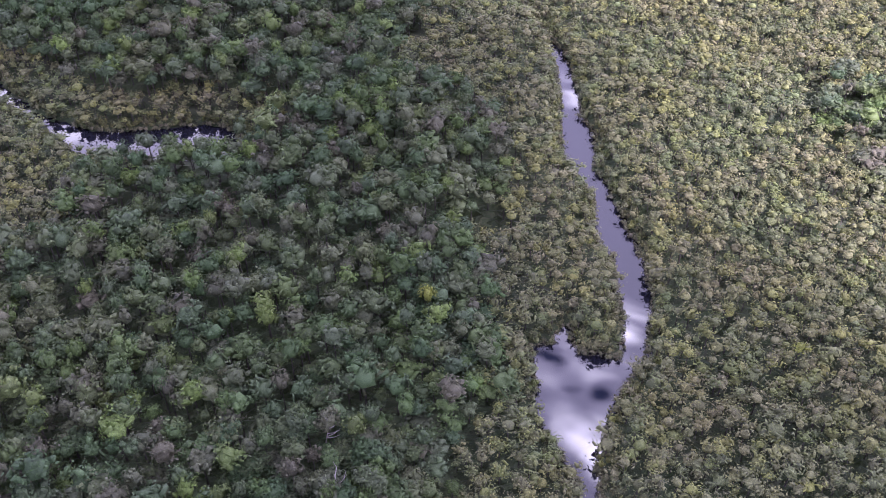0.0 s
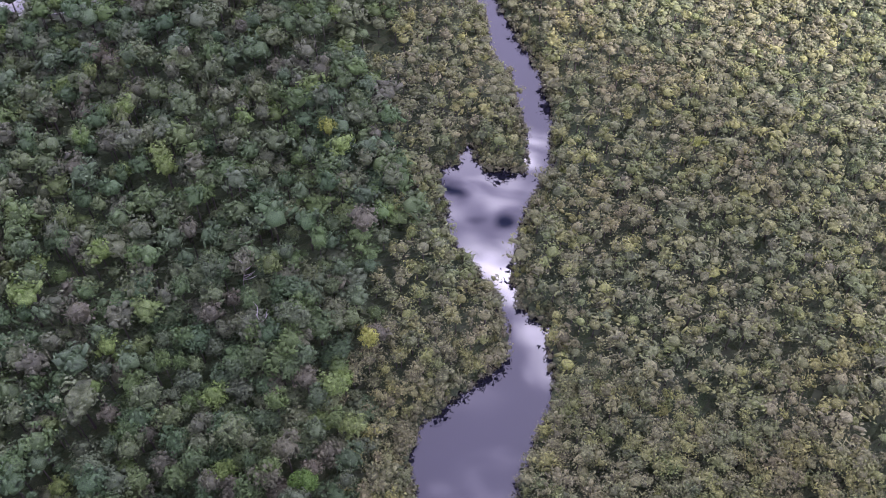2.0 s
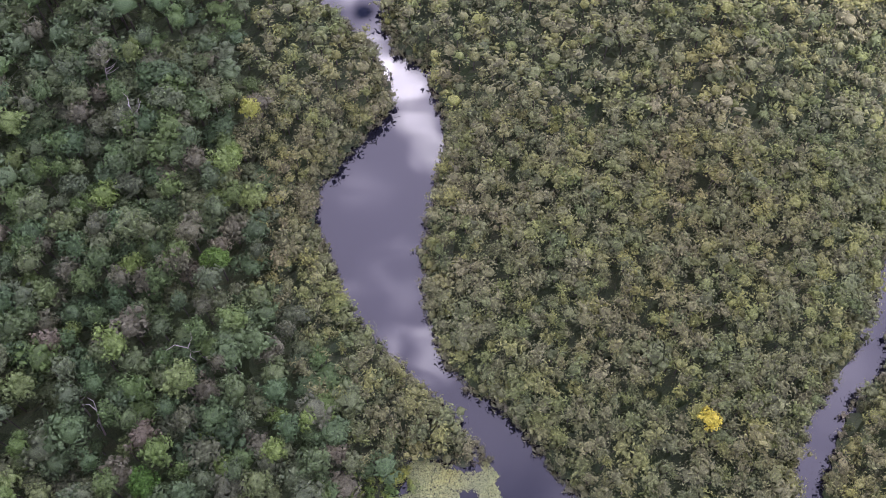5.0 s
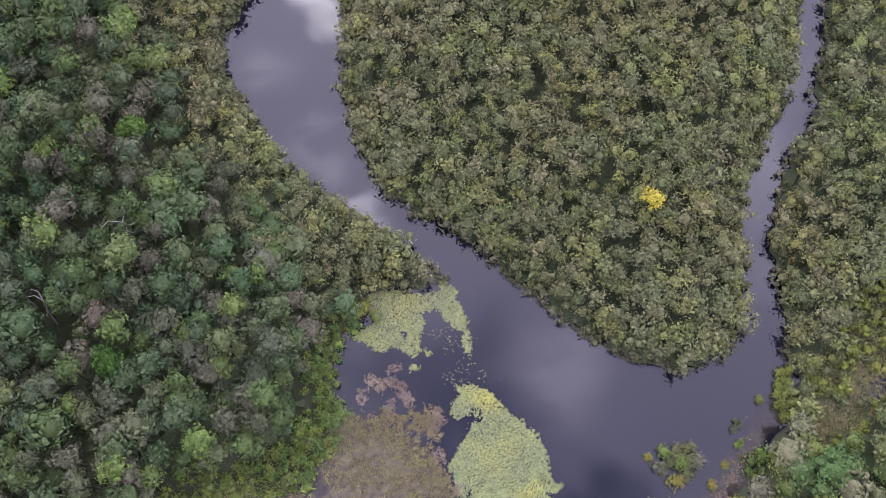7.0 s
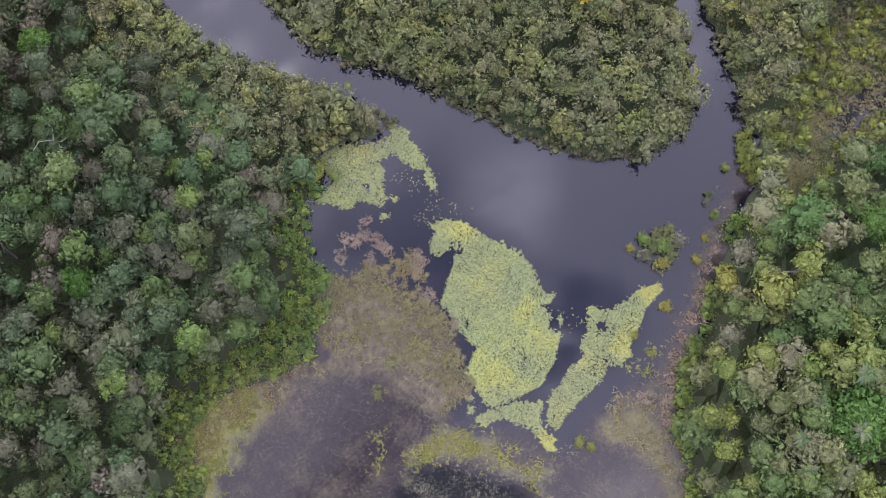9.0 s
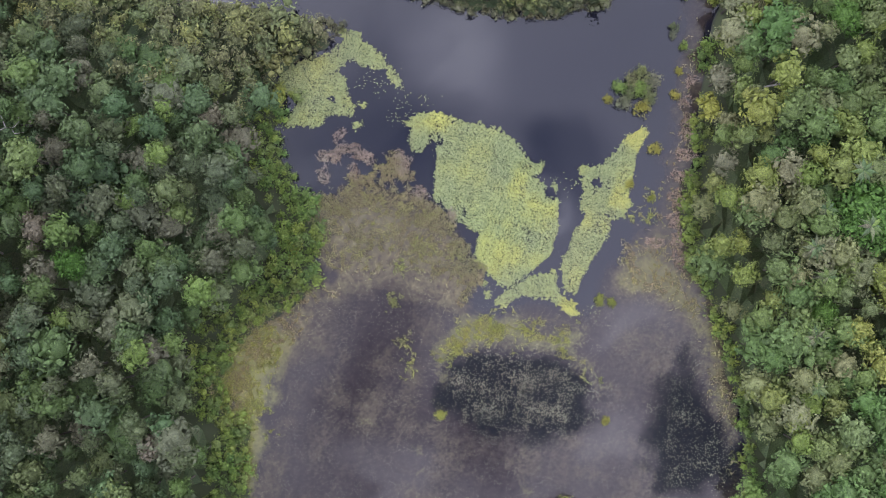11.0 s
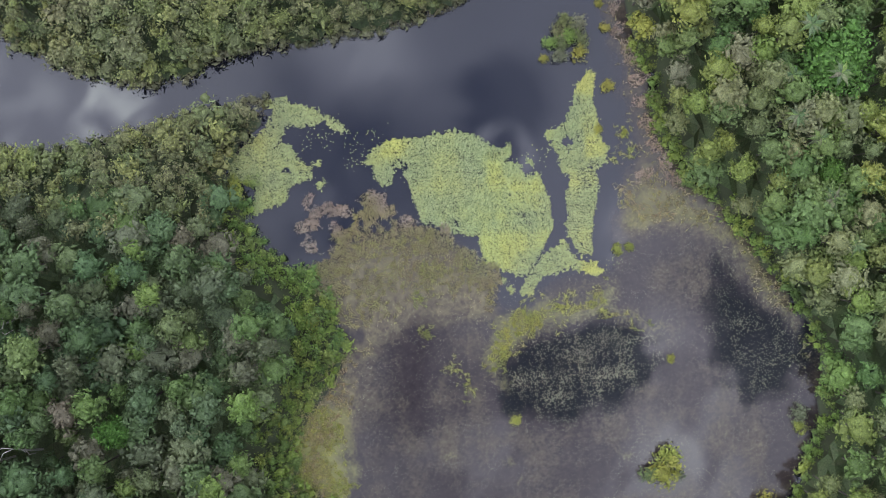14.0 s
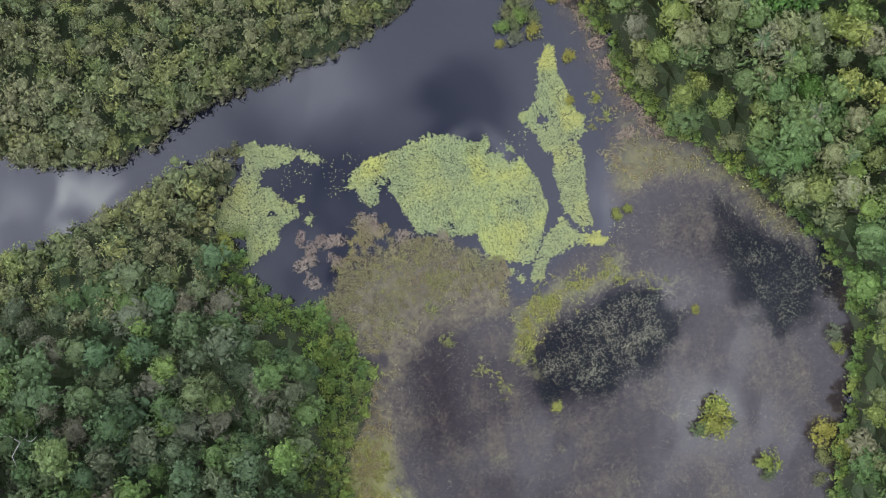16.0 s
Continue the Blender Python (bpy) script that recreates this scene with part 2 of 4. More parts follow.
def water_material():
    """Tea-dark open water; in the marsh, weed meadows grow up to just under its surface."""
    m = Mat("river_water")
    tuft = m.math("ADD", m.math("MULTIPLY", m.noise(0.5, 6.0, 0.66), 0.7), m.math("MULTIPLY", m.noise(1.9, 6.0, 0.72), 1.5))
    meadow, lush = m.node("ShaderNodeAttribute"), m.node("ShaderNodeAttribute")
    meadow.attribute_name, lush.attribute_name = "meadow", "lush"
    thick = m.node("ShaderNodeMapRange", Value=m.math("ADD", m.math("MULTIPLY", meadow.outputs["Fac"], 1.3), tuft), From_Min=1.3, From_Max=2.45).outputs[0]
    green = m.node("ShaderNodeMapRange", Value=m.math("ADD", m.math("MULTIPLY", lush.outputs["Fac"], 1.2), tuft), From_Min=1.4, From_Max=2.4).outputs[0]
    brown = m.mix(m.node("ShaderNodeMapRange", Value=m.noise(0.8, 6.0, 0.72), From_Min=0.35, From_Max=0.66).outputs[0], (0.045, 0.036, 0.032), m.mix(m.noise(0.2, 3.0), (0.15, 0.12, 0.082), (0.165, 0.155, 0.075)))
    silt, pool = m.node("ShaderNodeAttribute"), m.node("ShaderNodeAttribute")
    silt.attribute_name, pool.attribute_name = "silt", "mat"
    torn = m.math("ADD", m.math("MULTIPLY", m.noise(0.28, 6.0, 0.62), 1.5), m.math("MULTIPLY", m.noise(1.6, 5.0, 0.7), 0.6))
    mat = m.node("ShaderNodeMapRange", Value=m.math("ADD", pool.outputs["Fac"], torn), From_Min=1.1, From_Max=1.9).outputs[0]
    mat = m.math("MULTIPLY", mat, m.math("MINIMUM", m.math("MULTIPLY", pool.outputs["Fac"], 4.0), 1.0))
    open_water = m.mix(m.noise(0.05, 3.0), (0.006, 0.0065, 0.011), (0.011, 0.011, 0.017))
    open_water = m.mix(silt.outputs["Fac"], open_water, m.mix(m.noise(0.9, 6.0, 0.65), (0.008, 0.006, 0.009), (0.042, 0.032, 0.028)))
    open_water = m.mix(mat, open_water, m.mix(m.noise(1.6, 4.0), (0.004, 0.005, 0.008), (0.015, 0.015, 0.016)))
    dots = m.node("ShaderNodeTexVoronoi", Scale=2.6)
    m.l.new(m.position(), dots.inputs["Vector"])
    strewn = m.math("MULTIPLY", m.math("LESS_THAN", dots.outputs["Distance"], m.math("MULTIPLY", m.noise(0.35, 4.0, 0.6), 0.3)), m.math("MULTIPLY", silt.outputs["Fac"], 0.55))
    open_water = m.mix(strewn, open_water, m.mix(m.noise(2.0, 2.0), (0.05, 0.045, 0.035), (0.15, 0.14, 0.085)))
    c = m.mix(green, m.mix(thick, open_water, brown), m.mix(m.noise(1.2, 5.0, 0.7), (0.1, 0.1, 0.04), (0.21, 0.2, 0.065)))
    cover = m.math("MAXIMUM", m.math("MULTIPLY", mat, 0.8), m.math("MULTIPLY", thick, 0.7))
    shine = m.math("MULTIPLY", m.math("SUBTRACT", 0.5, m.math("MULTIPLY", silt.outputs["Fac"], 0.1)), m.math("SUBTRACT", 1.0, cover))
    rough = m.math("ADD", 0.02, m.math("MULTIPLY", thick, 0.25))
    return m.end(m.node("ShaderNodeBsdfPrincipled", Base_Color=c, Roughness=rough, IOR=1.56, Specular_IOR_Level=shine).outputs[0])


GROUND_MAT, WATER_MAT = ground_material(), water_material()

# ---- plan: the waters' banks ----
NORTH_CREEK = [(-120, 341), (-101, 315.5), (-91, 305), (-84.2, 298), (-77.5, 291.5), (-73.5, 286), (-69, 277.7), (-64.4, 268), (-61.4, 261.3), (-54.9, 255), (-51.4, 244.6), (-50, 239.6), (-43.7, 234.5), (-39.6, 228),
               (-34.5, 220.3), (-28.4, 213.3), (-24.4, 205.8), (-20.4, 198.5), (-18, 191), (-16.2, 183.5), (-15.6, 176), (-17, 169.5), (-17.6, 163), (-18, 157.5), (-17.6, 150.7), (-16, 143), (-13.5, 138),
               (-19.5, 136.5), (-22, 139), (-26, 144), (-34, 148.5), (-36, 153), (-37, 158), (-41, 165), (-43, 168.7), (-40, 171), (-37.5, 172.5), (-38.5, 177), (-37.5, 180), (-34.5, 178.5), (-33.5, 174.5), (-31, 172.8), (-25.5, 173.5),
               (-21.5, 174.6), (-24, 184), (-27, 191.5), (-30, 197), (-32, 203), (-36.8, 209.5), (-42.5, 213), (-43, 217.4), (-46, 226), (-51, 231.8), (-57, 237.3), (-61, 241.2), (-65.2, 251), (-68.5, 258.9), (-70.8, 265.6),
               (-75, 275.6), (-79.5, 284), (-84, 289.3), (-87.2, 296.8), (-92.3, 304.3), (-103, 315.5), (-122, 341)]
RIVER = [(-14, 143), (-12.5, 135), (-6, 133), (-3, 124), (0, 116), (-1, 107), (-2, 98), (-3, 89), (-1, 77), (2, 68), (7, 62), (12, 60), (19, 54), (24, 48), (31, 40), (40, 32), (52, 27), (50, 20),
         (14, 40), (12, 48), (7, 53), (2, 58), (-5, 64), (-9, 68), (-16, 74), (-20, 83), (-25, 92), (-26, 100), (-18, 114), (-12.5, 122), (-14, 128), (-19.5, 138)]
LAGOON = [(12, 48), (24, 47), (40, 32), (52, 27), (59, 28), (63, 33), (70, 31), (71, 27), (71, 22), (70, 17), (64, 14), (60, 8), (55, 3), (51, -3), (43, -11), (39, -19), (39, -26), (36, -34), (31, -45),
          (27, -54), (17, -59), (6, -61), (-9, -64), (-30, -68), (-48, -45), (-47, -12), (-39, 0), (-38, 10), (-31, 14), (-23, 13), (-15, 15), (-11, 20), (-9, 26), (-9, 33), (-8, 39), (-4, 41),
          (-1, 42), (-4, 48), (6, 47)]
EAST_CREEK = [(59, 28), (63, 33), (65.7, 43.7), (67, 52.3), (70.4, 59.7), (74, 66.4), (80.2, 75.2), (85.4, 88), (88.5, 98), (92.5, 112), (100, 136), (122, 180),
              (127, 178), (106, 134), (98, 112), (94.4, 97), (91.4, 89), (87.6, 78.5), (85.4, 71), (78.8, 64.2), (75.8, 58), (73, 51), (72, 44), (71.8, 34.5), (71.5, 28.6), (66, 26)]
WEST_RIVER = [(-330, 222), (-270, 209), (-237.5, 200), (-227, 196.5), (-217.5, 193), (-207.5, 192), (-197, 192.5), (-188.5, 195), (-180, 200.3), (-170, 207), (-160, 212), (-152, 210),
              (-150, 202), (-155, 196), (-171, 189), (-181, 184), (-190, 181), (-198, 183.5), (-210, 188), (-224, 191.5), (-240, 196), (-270, 202), (-330, 214)]
EAST_POOL = [(84, 22), (87, 24), (93, 25), (100, 26), (100, 23), (92, 21), (87, 18), (84, 20)]
BASIN = [np.array(p, float) for p in (NORTH_CREEK, RIVER, LAGOON, EAST_CREEK, WEST_RIVER, EAST_POOL)]


def inside(poly, x, y):
    """Which of the points lie within the outline."""
    hit = np.zeros(np.shape(x), bool)
    for (x0, y0), (x1, y1) in zip(poly, np.roll(poly, -1, 0)):
        if y0 != y1:
            hit ^= ((y0 > y) != (y1 > y)) & (x < (x1 - x0) * (y - y0) / (y1 - y0) + x0)
    return hit


def gap(poly, x, y):
    """Distance to the outline."""
    best = np.full(np.shape(x), 1e9)
    for a, b in zip(poly, np.roll(poly, -1, 0)):
        d = b - a
        k = np.clip(((x - a[0]) * d[0] + (y - a[1]) * d[1]) / max(d @ d, 1e-9), 0, 1)
        best = np.minimum(best, np.hypot(x - a[0] - k * d[0], y - a[1] - k * d[1]))
    return best


def wob(x, y, size, seed=0.0):
    """Smooth unevenness from -1 to 1, that repeats nowhere near."""
    p, q = x / size + seed, y / size - seed * 1.7
    return (np.sin(p * 2.1 + 1.3 * np.sin(q * 1.7 + seed)) + np.sin(q * 2.6 - 1.1 * np.sin(p * 1.9 + 2 * seed)) + 0.6 * np.sin(4.3 * p + 3.1 * q) + 0.5 * np.sin(5.9 * q - 5.1 * p)) / 3.1


def to_water(x, y):
    """Signed distance to the nearest bank: below 0 in the water."""
    x, y = np.asarray(x, float), np.asarray(y, float)
    u, v = x + 0.8 * wob(x, y, 4.0, 1.0), y + 0.8 * wob(x, y, 4.0, 5.0)
    far, wet = np.full(x.shape, 1e9), np.zeros(x.shape, bool)
    inner = np.full(x.shape, 0.0)
    for p in BASIN:
        g, w = gap(p, u, v), inside(p, u, v)
        far = np.where(w, far, np.minimum(far, g))
        inner = np.maximum(inner, np.where(w, g, 0))
        wet |= w
    return np.where(wet, -inner, far)


WEEDS = np.array([(-14, 25), (-10, 24), (-3, 26), (3, 22), (8, 17), (10, 8), (8, 0), (6, -5), (14, -9), (20, -14), (27, -11), (34, -9), (41, -4), (47, 2), (51, 6), (57, 13), (62, 20), (71, 24), (90, 0), (60, -75), (-60, -85), (-60, 20)], float)


OLIVE = [(-11.4, 27), (-8.7, 23.5), (-3.7, 26.2), (-0.1, 24.5), (4.6, 22.3), (7.7, 23.4), (8, 21.3), (4.3, 17.7), (6.5, 17), (8.5, 12.7), (6.2, 9.4), (7.4, 3.4), (9, -1), (3.5, -2.5), (1.2, 1.2), (-3.4, 8.5), (-8.1, 10.8),
         (-14, 10.6), (-19.6, 9.6), (-22.8, 7.5), (-33.7, 4.6), (-46, -8), (-48, 4), (-44, 10), (-36.8, 13.3), (-29, 16), (-19.4, 15.5), (-13, 18)]
FRINGE = [(-12, 25), (-9, 27), (-2, 26), (3, 25), (8, 26), (9, 22), (7.5, 18), (10.5, 12), (9.5, 7), (10, 2), (8.5, -2.5), (3, -3), (5, 2), (4, 8), (4, 14), (2, 18), (-4, 20), (-9, 21)]  # brown weed at the edge of the open water
RIM = [(-27, 17), (-24, 10), (-31, 3), (-37, -3), (-46, -12), (-50, 4), (-44, 10), (-34, 14)]
PUDDLE = [(-11.2, 17.5), (-11.2, 12.5), (-14.6, 11.8), (-17.4, 13.5), (-15.4, 17)]
DARK = [(4.2, -12.6), (9.6, -16.7), (13.1, -22.4), (13.8, -28.6), (6.9, -31.5), (1, -28.6), (-3.2, -25.1), (-6.1, -24.1), (-9, -17.3), (-9.4, -13.4), (-4.3, -11.2), (0.7, -11.4)]
DARK_EAST = [(32, -29.9), (28.5, -34.1), (28.4, -42.1), (29, -51.5), (25.7, -53.6), (18, -51.4), (12.2, -46.4), (16.3, -41.1), (20.3, -35.7), (24.7, -31.2)]
GREEN = [(8.2, -7.2), (13.4, -13.4), (18.5, -16.5), (14.4, -19), (17, -28.2), (15.1, -28.5), (12.5, -20.6), (8.9, -14.9), (5, -12.3), (-0.3, -11.2), (-7, -9.5), (-5, -6), (-0.7, -5.4), (1, -3.8), (5.8, -6.1)]
NORTH_STRIP = [(64, 15), (60, 8), (55, 3), (51, -3), (43, -11), (39, -19), (32, -9), (40, -5), (46, -1), (52, 5), (58, 13), (61, 18)]
EAST_RIM = [(31, -8), (38, -14), (38, -22), (39, -29), (35, -36.5), (31, -46), (24, -56), (23, -52), (28, -45), (29, -39), (32, -33.4), (34, -27.7), (31.5, -21.2), (27, -15)]
SCRUB = [(70, 9), (78, 12), (88, 15), (100, 16), (104, 40), (92, 42), (82, 36), (79, 28), (74, 26), (71.5, 20)]  # open low scrub between the creek and the pool
CLEARING = [(68, 9), (70.5, 14), (73, 18.5), (77, 18.5), (80, 22), (81, 25.5), (84, 24.5), (84, 19.5), (80, 16), (75, 11)]  # tan grass by the creek mouth


def within(outline, x, y, soft):
    """From 0 at an outline's uneven edge to 1 at soft metres inside it."""
    poly = np.array(outline, float)
    u, v = x + 1.5 * wob(x, y, 2.6, 2.0), y + 1.5 * wob(x, y, 2.6, 6.0)
    return np.clip(np.where(inside(poly, u, v), gap(poly, u, v) / soft, 0), 0, 1)


def marsh(x, y):
    """1 in the shallow, weedy south of the lagoon, 0 in open water."""
    u, v = x + 1.6 * wob(x, y, 3.5, 3.0), y + 1.6 * wob(x, y, 3.5, 7.0)
    return np.clip(np.where(inside(WEEDS, u, v), gap(WEEDS, u, v) / 3, 0), 0, 1) * inside(BASIN[2], x, y)


# ---- mesh helpers ----


def mesh_of(name, verts, faces, materials, slots=None, tint=None, smooth=False):
    """A triangle mesh from arrays."""
    verts, faces = np.asarray(verts, np.float32), np.asarray(faces, np.int32)
    me = bpy.data.meshes.new(name)
    me.vertices.add(len(verts))
    me.vertices.foreach_set("co", verts.ravel())
    me.loops.add(faces.size)
    me.loops.foreach_set("vertex_index", faces.ravel())
    me.polygons.add(len(faces))
    me.polygons.foreach_set("loop_start", np.arange(0, faces.size, faces.shape[1], dtype=np.int32))
    me.polygons.foreach_set("use_smooth", np.full(len(faces), smooth))
    for mat in materials:
        me.materials.append(mat)
    if slots is not None:
        me.polygons.foreach_set("material_index", np.asarray(slots, np.int32))
    if tint is not None:
        me.attributes.new("tint", "FLOAT", "POINT").data.foreach_set("value", np.asarray(tint, np.float32))
    me.update(calc_edges=True)
    return me


def joined(pieces):
    """Arrays of (verts, faces) in one."""
    vs, fs, n = [], [], 0
    for v, f in pieces:
        vs.append(v)
        fs.append(f + n)
        n += len(v)
    return np.concatenate(vs), np.concatenate(fs)


def unit(v):
    return v / np.linalg.norm(v, axis=-1, keepdims=True)


GOLD = (1 + 5 ** 0.5) / 2
ICO_V = unit(np.array([(-1, GOLD, 0), (1, GOLD, 0), (-1, -GOLD, 0), (1, -GOLD, 0), (0, -1, GOLD), (0, 1, GOLD), (0, -1, -GOLD), (0, 1, -GOLD), (GOLD, 0, -1), (GOLD, 0, 1), (-GOLD, 0, -1), (-GOLD, 0, 1)]))
ICO_F = np.array([(a, b, c) for a in range(12) for b in range(a + 1, 12) for c in range(b + 1, 12)
                  if max(np.linalg.norm(ICO_V[a] - ICO_V[b]), np.linalg.norm(ICO_V[b] - ICO_V[c]), np.linalg.norm(ICO_V[a] - ICO_V[c])) < 1.1])
ICO_F = np.array([f if np.dot(np.cross(ICO_V[f[1]] - ICO_V[f[0]], ICO_V[f[2]] - ICO_V[f[0]]), ICO_V[f[0]]) > 0 else f[::-1] for f in ICO_F])


OCT_V = np.array([(1, 0, 0), (-1, 0, 0), (0, 1, 0), (0, -1, 0), (0, 0, 1), (0, 0, -1)], float)
OCT_F = np.array([(0, 2, 4), (2, 1, 4), (1, 3, 4), (3, 0, 4), (2, 0, 5), (1, 2, 5), (3, 1, 5), (0, 3, 5)])


def crown(rng, r, flat, lobes, leaves, leaf, airy=False):
    """A crown about its centre: uneven boughs, each a leafy lump of its own with clefts between, under leaf sprays; airy: loose sprays that stand off all ways."""
    way = unit(rng.normal(size=(lobes * 8, 3)) + (0, 0, 0.4))
    way = way[way[:, 2] > -0.3]
    picked = [way[0]]
    for w in way[1:]:
        if len(picked) < lobes and min(np.linalg.norm(w - p) for p in picked) > 1.45 / lobes ** 0.5:
            picked.append(w)
    way = np.array(picked)
    count = len(way)
    a = np.arctan2(way[:, 1], way[:, 0])
    lop = 1 + rng.uniform(0.05, 0.22) * np.sin(a + rng.uniform(0, 6.28)) + rng.uniform(0.05, 0.18) * np.sin(2 * a + rng.uniform(0, 6.28))
    c = way * (r * (rng.uniform(0.52, 0.86, count) if airy else rng.uniform(0.54, 0.82, count)) * lop)[:, None]
    rad = r * rng.uniform(0.17, 0.4, count) * (14 / max(lobes, 7)) ** 0.4
    lumps = []
    for q in range(count):
        spin = unit(rng.normal(size=(3, 3)))
        lumps.append((c[q] + unit(OCT_V @ spin) * rad[q] * rng.uniform(0.65, 1.0, (6, 1)) * (0.78 if airy else 1.0), OCT_F))
    lumps.append((ICO_V * (r * (0.5 if airy else 0.66) * rng.uniform(0.8, 1.05, (12, 1))), ICO_F))
    q = rng.choice(count, leaves * 2, p=rad ** 2 / (rad ** 2).sum())
    d = rng.normal(size=(leaves * 2, 3))
    d[:, 2] += 0.5
    d = unit(d)
    p = c[q] + d * (rad[q] * rng.uniform(0.7 if airy else 0.85, 1.5 if airy else 1.25, leaves * 2))[:, None]
    if airy:  # sprays over the crown's heart, between the boughs
        p[::3] = unit(d[::3] + (0, 0, 0.5)) * (r * rng.uniform(0.45, 0.95, len(p[::3])))[:, None]
    deep = (np.linalg.norm(p[:, None] - c[None], axis=2) < (0.62 if airy else 0.78) * rad[None]).any(1)
    p, d = p[~deep][:leaves], d[~deep][:leaves]
    n = unit(d + (0, 0, 0.5 if airy else 0.0) + rng.normal(0, 0.5 if airy else 0.34, d.shape))
    t = unit(np.cross(n, rng.normal(size=n.shape)))
    b = np.cross(n, t)
    h, slim = (leaf * rng.uniform(0.5, 1.4, len(p)))[:, None], 0.42 if airy else 0.6
    quads = np.stack([p - t * h, p - b * h * slim + n * h * 0.2, p + t * h, p + b * h * slim + n * h * 0.2], 1).reshape(-1, 3)
    i = np.arange(len(p))[:, None] * 4
    tri = np.concatenate([i + (0, 1, 2), i + (0, 2, 3)])
    v, f = joined(lumps + [(quads, tri)])
    return v * (1, 1, flat), f


def tube(points, radii, sides=6):
    """A tapered limb along points."""
    points, vs, fs = [Vector(p) for p in points], [], []
    for k, (p, r) in enumerate(zip(points, radii)):
        way = (points[min(k + 1, len(points) - 1)] - points[max(k - 1, 0)]).normalized()
        x = way.orthogonal().normalized()
        y = way.cross(x)
        vs += [p + (x * math.cos(6.2832 * s / sides) + y * math.sin(6.2832 * s / sides)) * r for s in range(sides)]
        if k:
            for s in range(sides):
                a, b = (k - 1) * sides + s, (k - 1) * sides + (s + 1) % sides
                fs += [(a, b, b + sides), (a, b + sides, a + sides)]
    return np.array([tuple(v) for v in vs]), np.array(fs)


def part(name, me, parent, label=""):
    ob = new(name, me)
    ob.parent = parent
    return tagged(ob, label)


def trunk_arrays(rng, height, thick, sides=6):
    lean = rng.normal(0, 0.03 * height, 2)
    pts = [(lean[0] * k * k, lean[1] * k * k, height * k - 0.3) for k in (0, 0.25, 0.6, 1.0)]
    return tube(pts, [thick * 1.4, thick, thick * 0.8, thick * 0.45], sides)


def limb_arrays(rng, height, r, thick, count):
    limbs = []
    for k in range(count):
        a, z = 6.283 * k / count + rng.uniform(-0.4, 0.4), height * rng.uniform(0.6, 0.85)
        o, u = r * rng.uniform(0.45, 0.7), r * rng.uniform(0.2, 0.5)
        limbs.append(tube([(0, 0, z), (o * 0.5 * math.cos(a), o * 0.5 * math.sin(a), z + u * 0.7), (o * math.cos(a), o * math.sin(a), z + u)], [thick * 0.5, thick * 0.35, thick * 0.12], 4))
    return limbs


class Species:
    """The forms of one kind of tree: crowns fine and coarse, trunks and limbs."""

    def __init__(self, seed, r, height, flat, lobes, leaves, leaf, forms, airy=False):
        rng = np.random.default_rng(seed)
        self.r, self.height, self.forms = r, height, []
        for _ in range(forms):
            fl = flat * rng.uniform(0.85, 1.15)
            lift = np.array([0, 0, height - r * fl * 0.75])
            fine, rough = crown(rng, r, fl, lobes, leaves, leaf, airy), crown(rng, r, fl, max(5, int(lobes * 0.42)), int(leaves / 2.2), leaf * 1.2, airy)
            self.forms.append(dict(crown=(fine[0] + lift, fine[1]), rough=(rough[0] + lift, rough[1]), trunk=trunk_arrays(rng, height - r * 0.4, 0.05 * r + 0.03),
                                   post=tube([(0, 0, -0.3), (0, 0, height - r * 0.4)], [0.07 * r + 0.03, 0.02 * r + 0.01], 3), limbs=limb_arrays(rng, height - r * 0.5, r, 0.05 * r + 0.03, 4)))


TALL = Species(11, 3.0, 13.0, 1.0, 24, 290, 0.23, 10)
LOW = Species(12, 2.05, 6.5, 0.75, 9, 145, 0.215, 12, True)
BUSH = Species(13, 1.4, 1.7, 0.8, 7, 85, 0.17, 6, True)
KNOT = Species(15, 1.4, 1.7, 0.75, 18, 300, 0.15, 6, True)
BROAD = Species(16, 5.0, 11.0, 0.55, 64, 1700, 0.24, 2)

# ---- ground and water ----


def axis(low, high, step, far):
    out = [step * 1.6 ** k for k in range(1, 40)]
    reach = np.cumsum(out)
    reach = reach[reach < far]
    return np.concatenate([low - reach[::-1], np.arange(low, high + 0.01, step), high + reach])


gx, gy = axis(-340, 200, 3.0, 4000), axis(-130, 420, 3.0, 4000)
GX, GY = np.meshgrid(gx, gy, indexing="ij")
edge = to_water(GX, GY)
shallow = marsh(GX, GY)
land = np.clip(0.25 + edge * 0.05, 0, 0.8) + 0.12 * wob(GX, GY, 7.0, 4.0)
bed = shallow * np.maximum(-0.4, edge * 0.2 - 0.12) + (1 - shallow) * np.maximum(-2.0, edge * 0.5 - 0.1)
hollow = np.maximum(within(DARK, GX, GY, 2.5), within(DARK_EAST, GX, GY, 2.5))  # darker, deeper pools of the marsh
bed = np.minimum(bed, -0.25 - 0.75 * hollow * shallow)
bed = np.where(edge > -0.6, edge * 0.2 - 0.1, bed)
GZ = np.where(edge > 0, np.maximum(land, 0.12), bed)
cells = (np.arange(len(gx) - 1)[:, None] * len(gy) + np.arange(len(gy) - 1)[None]).ravel()[:, None]
ground = new("ground", mesh_of("ground", np.stack([GX, GY, GZ], -1).reshape(-1, 3), cells + (0, len(gy), len(gy) + 1, 1), [GROUND_MAT], smooth=True))
tagged(ground, "dark leaf litter and mud of the flooded forest", "ground", kind="structure")
wx = np.concatenate([[-345], np.arange(-54, 100, 1.1), [205]])
wy = np.concatenate([[-130], np.arange(-74, 56, 1.1), [425]])
WX, WY = np.meshgrid(wx, wy, indexing="ij")
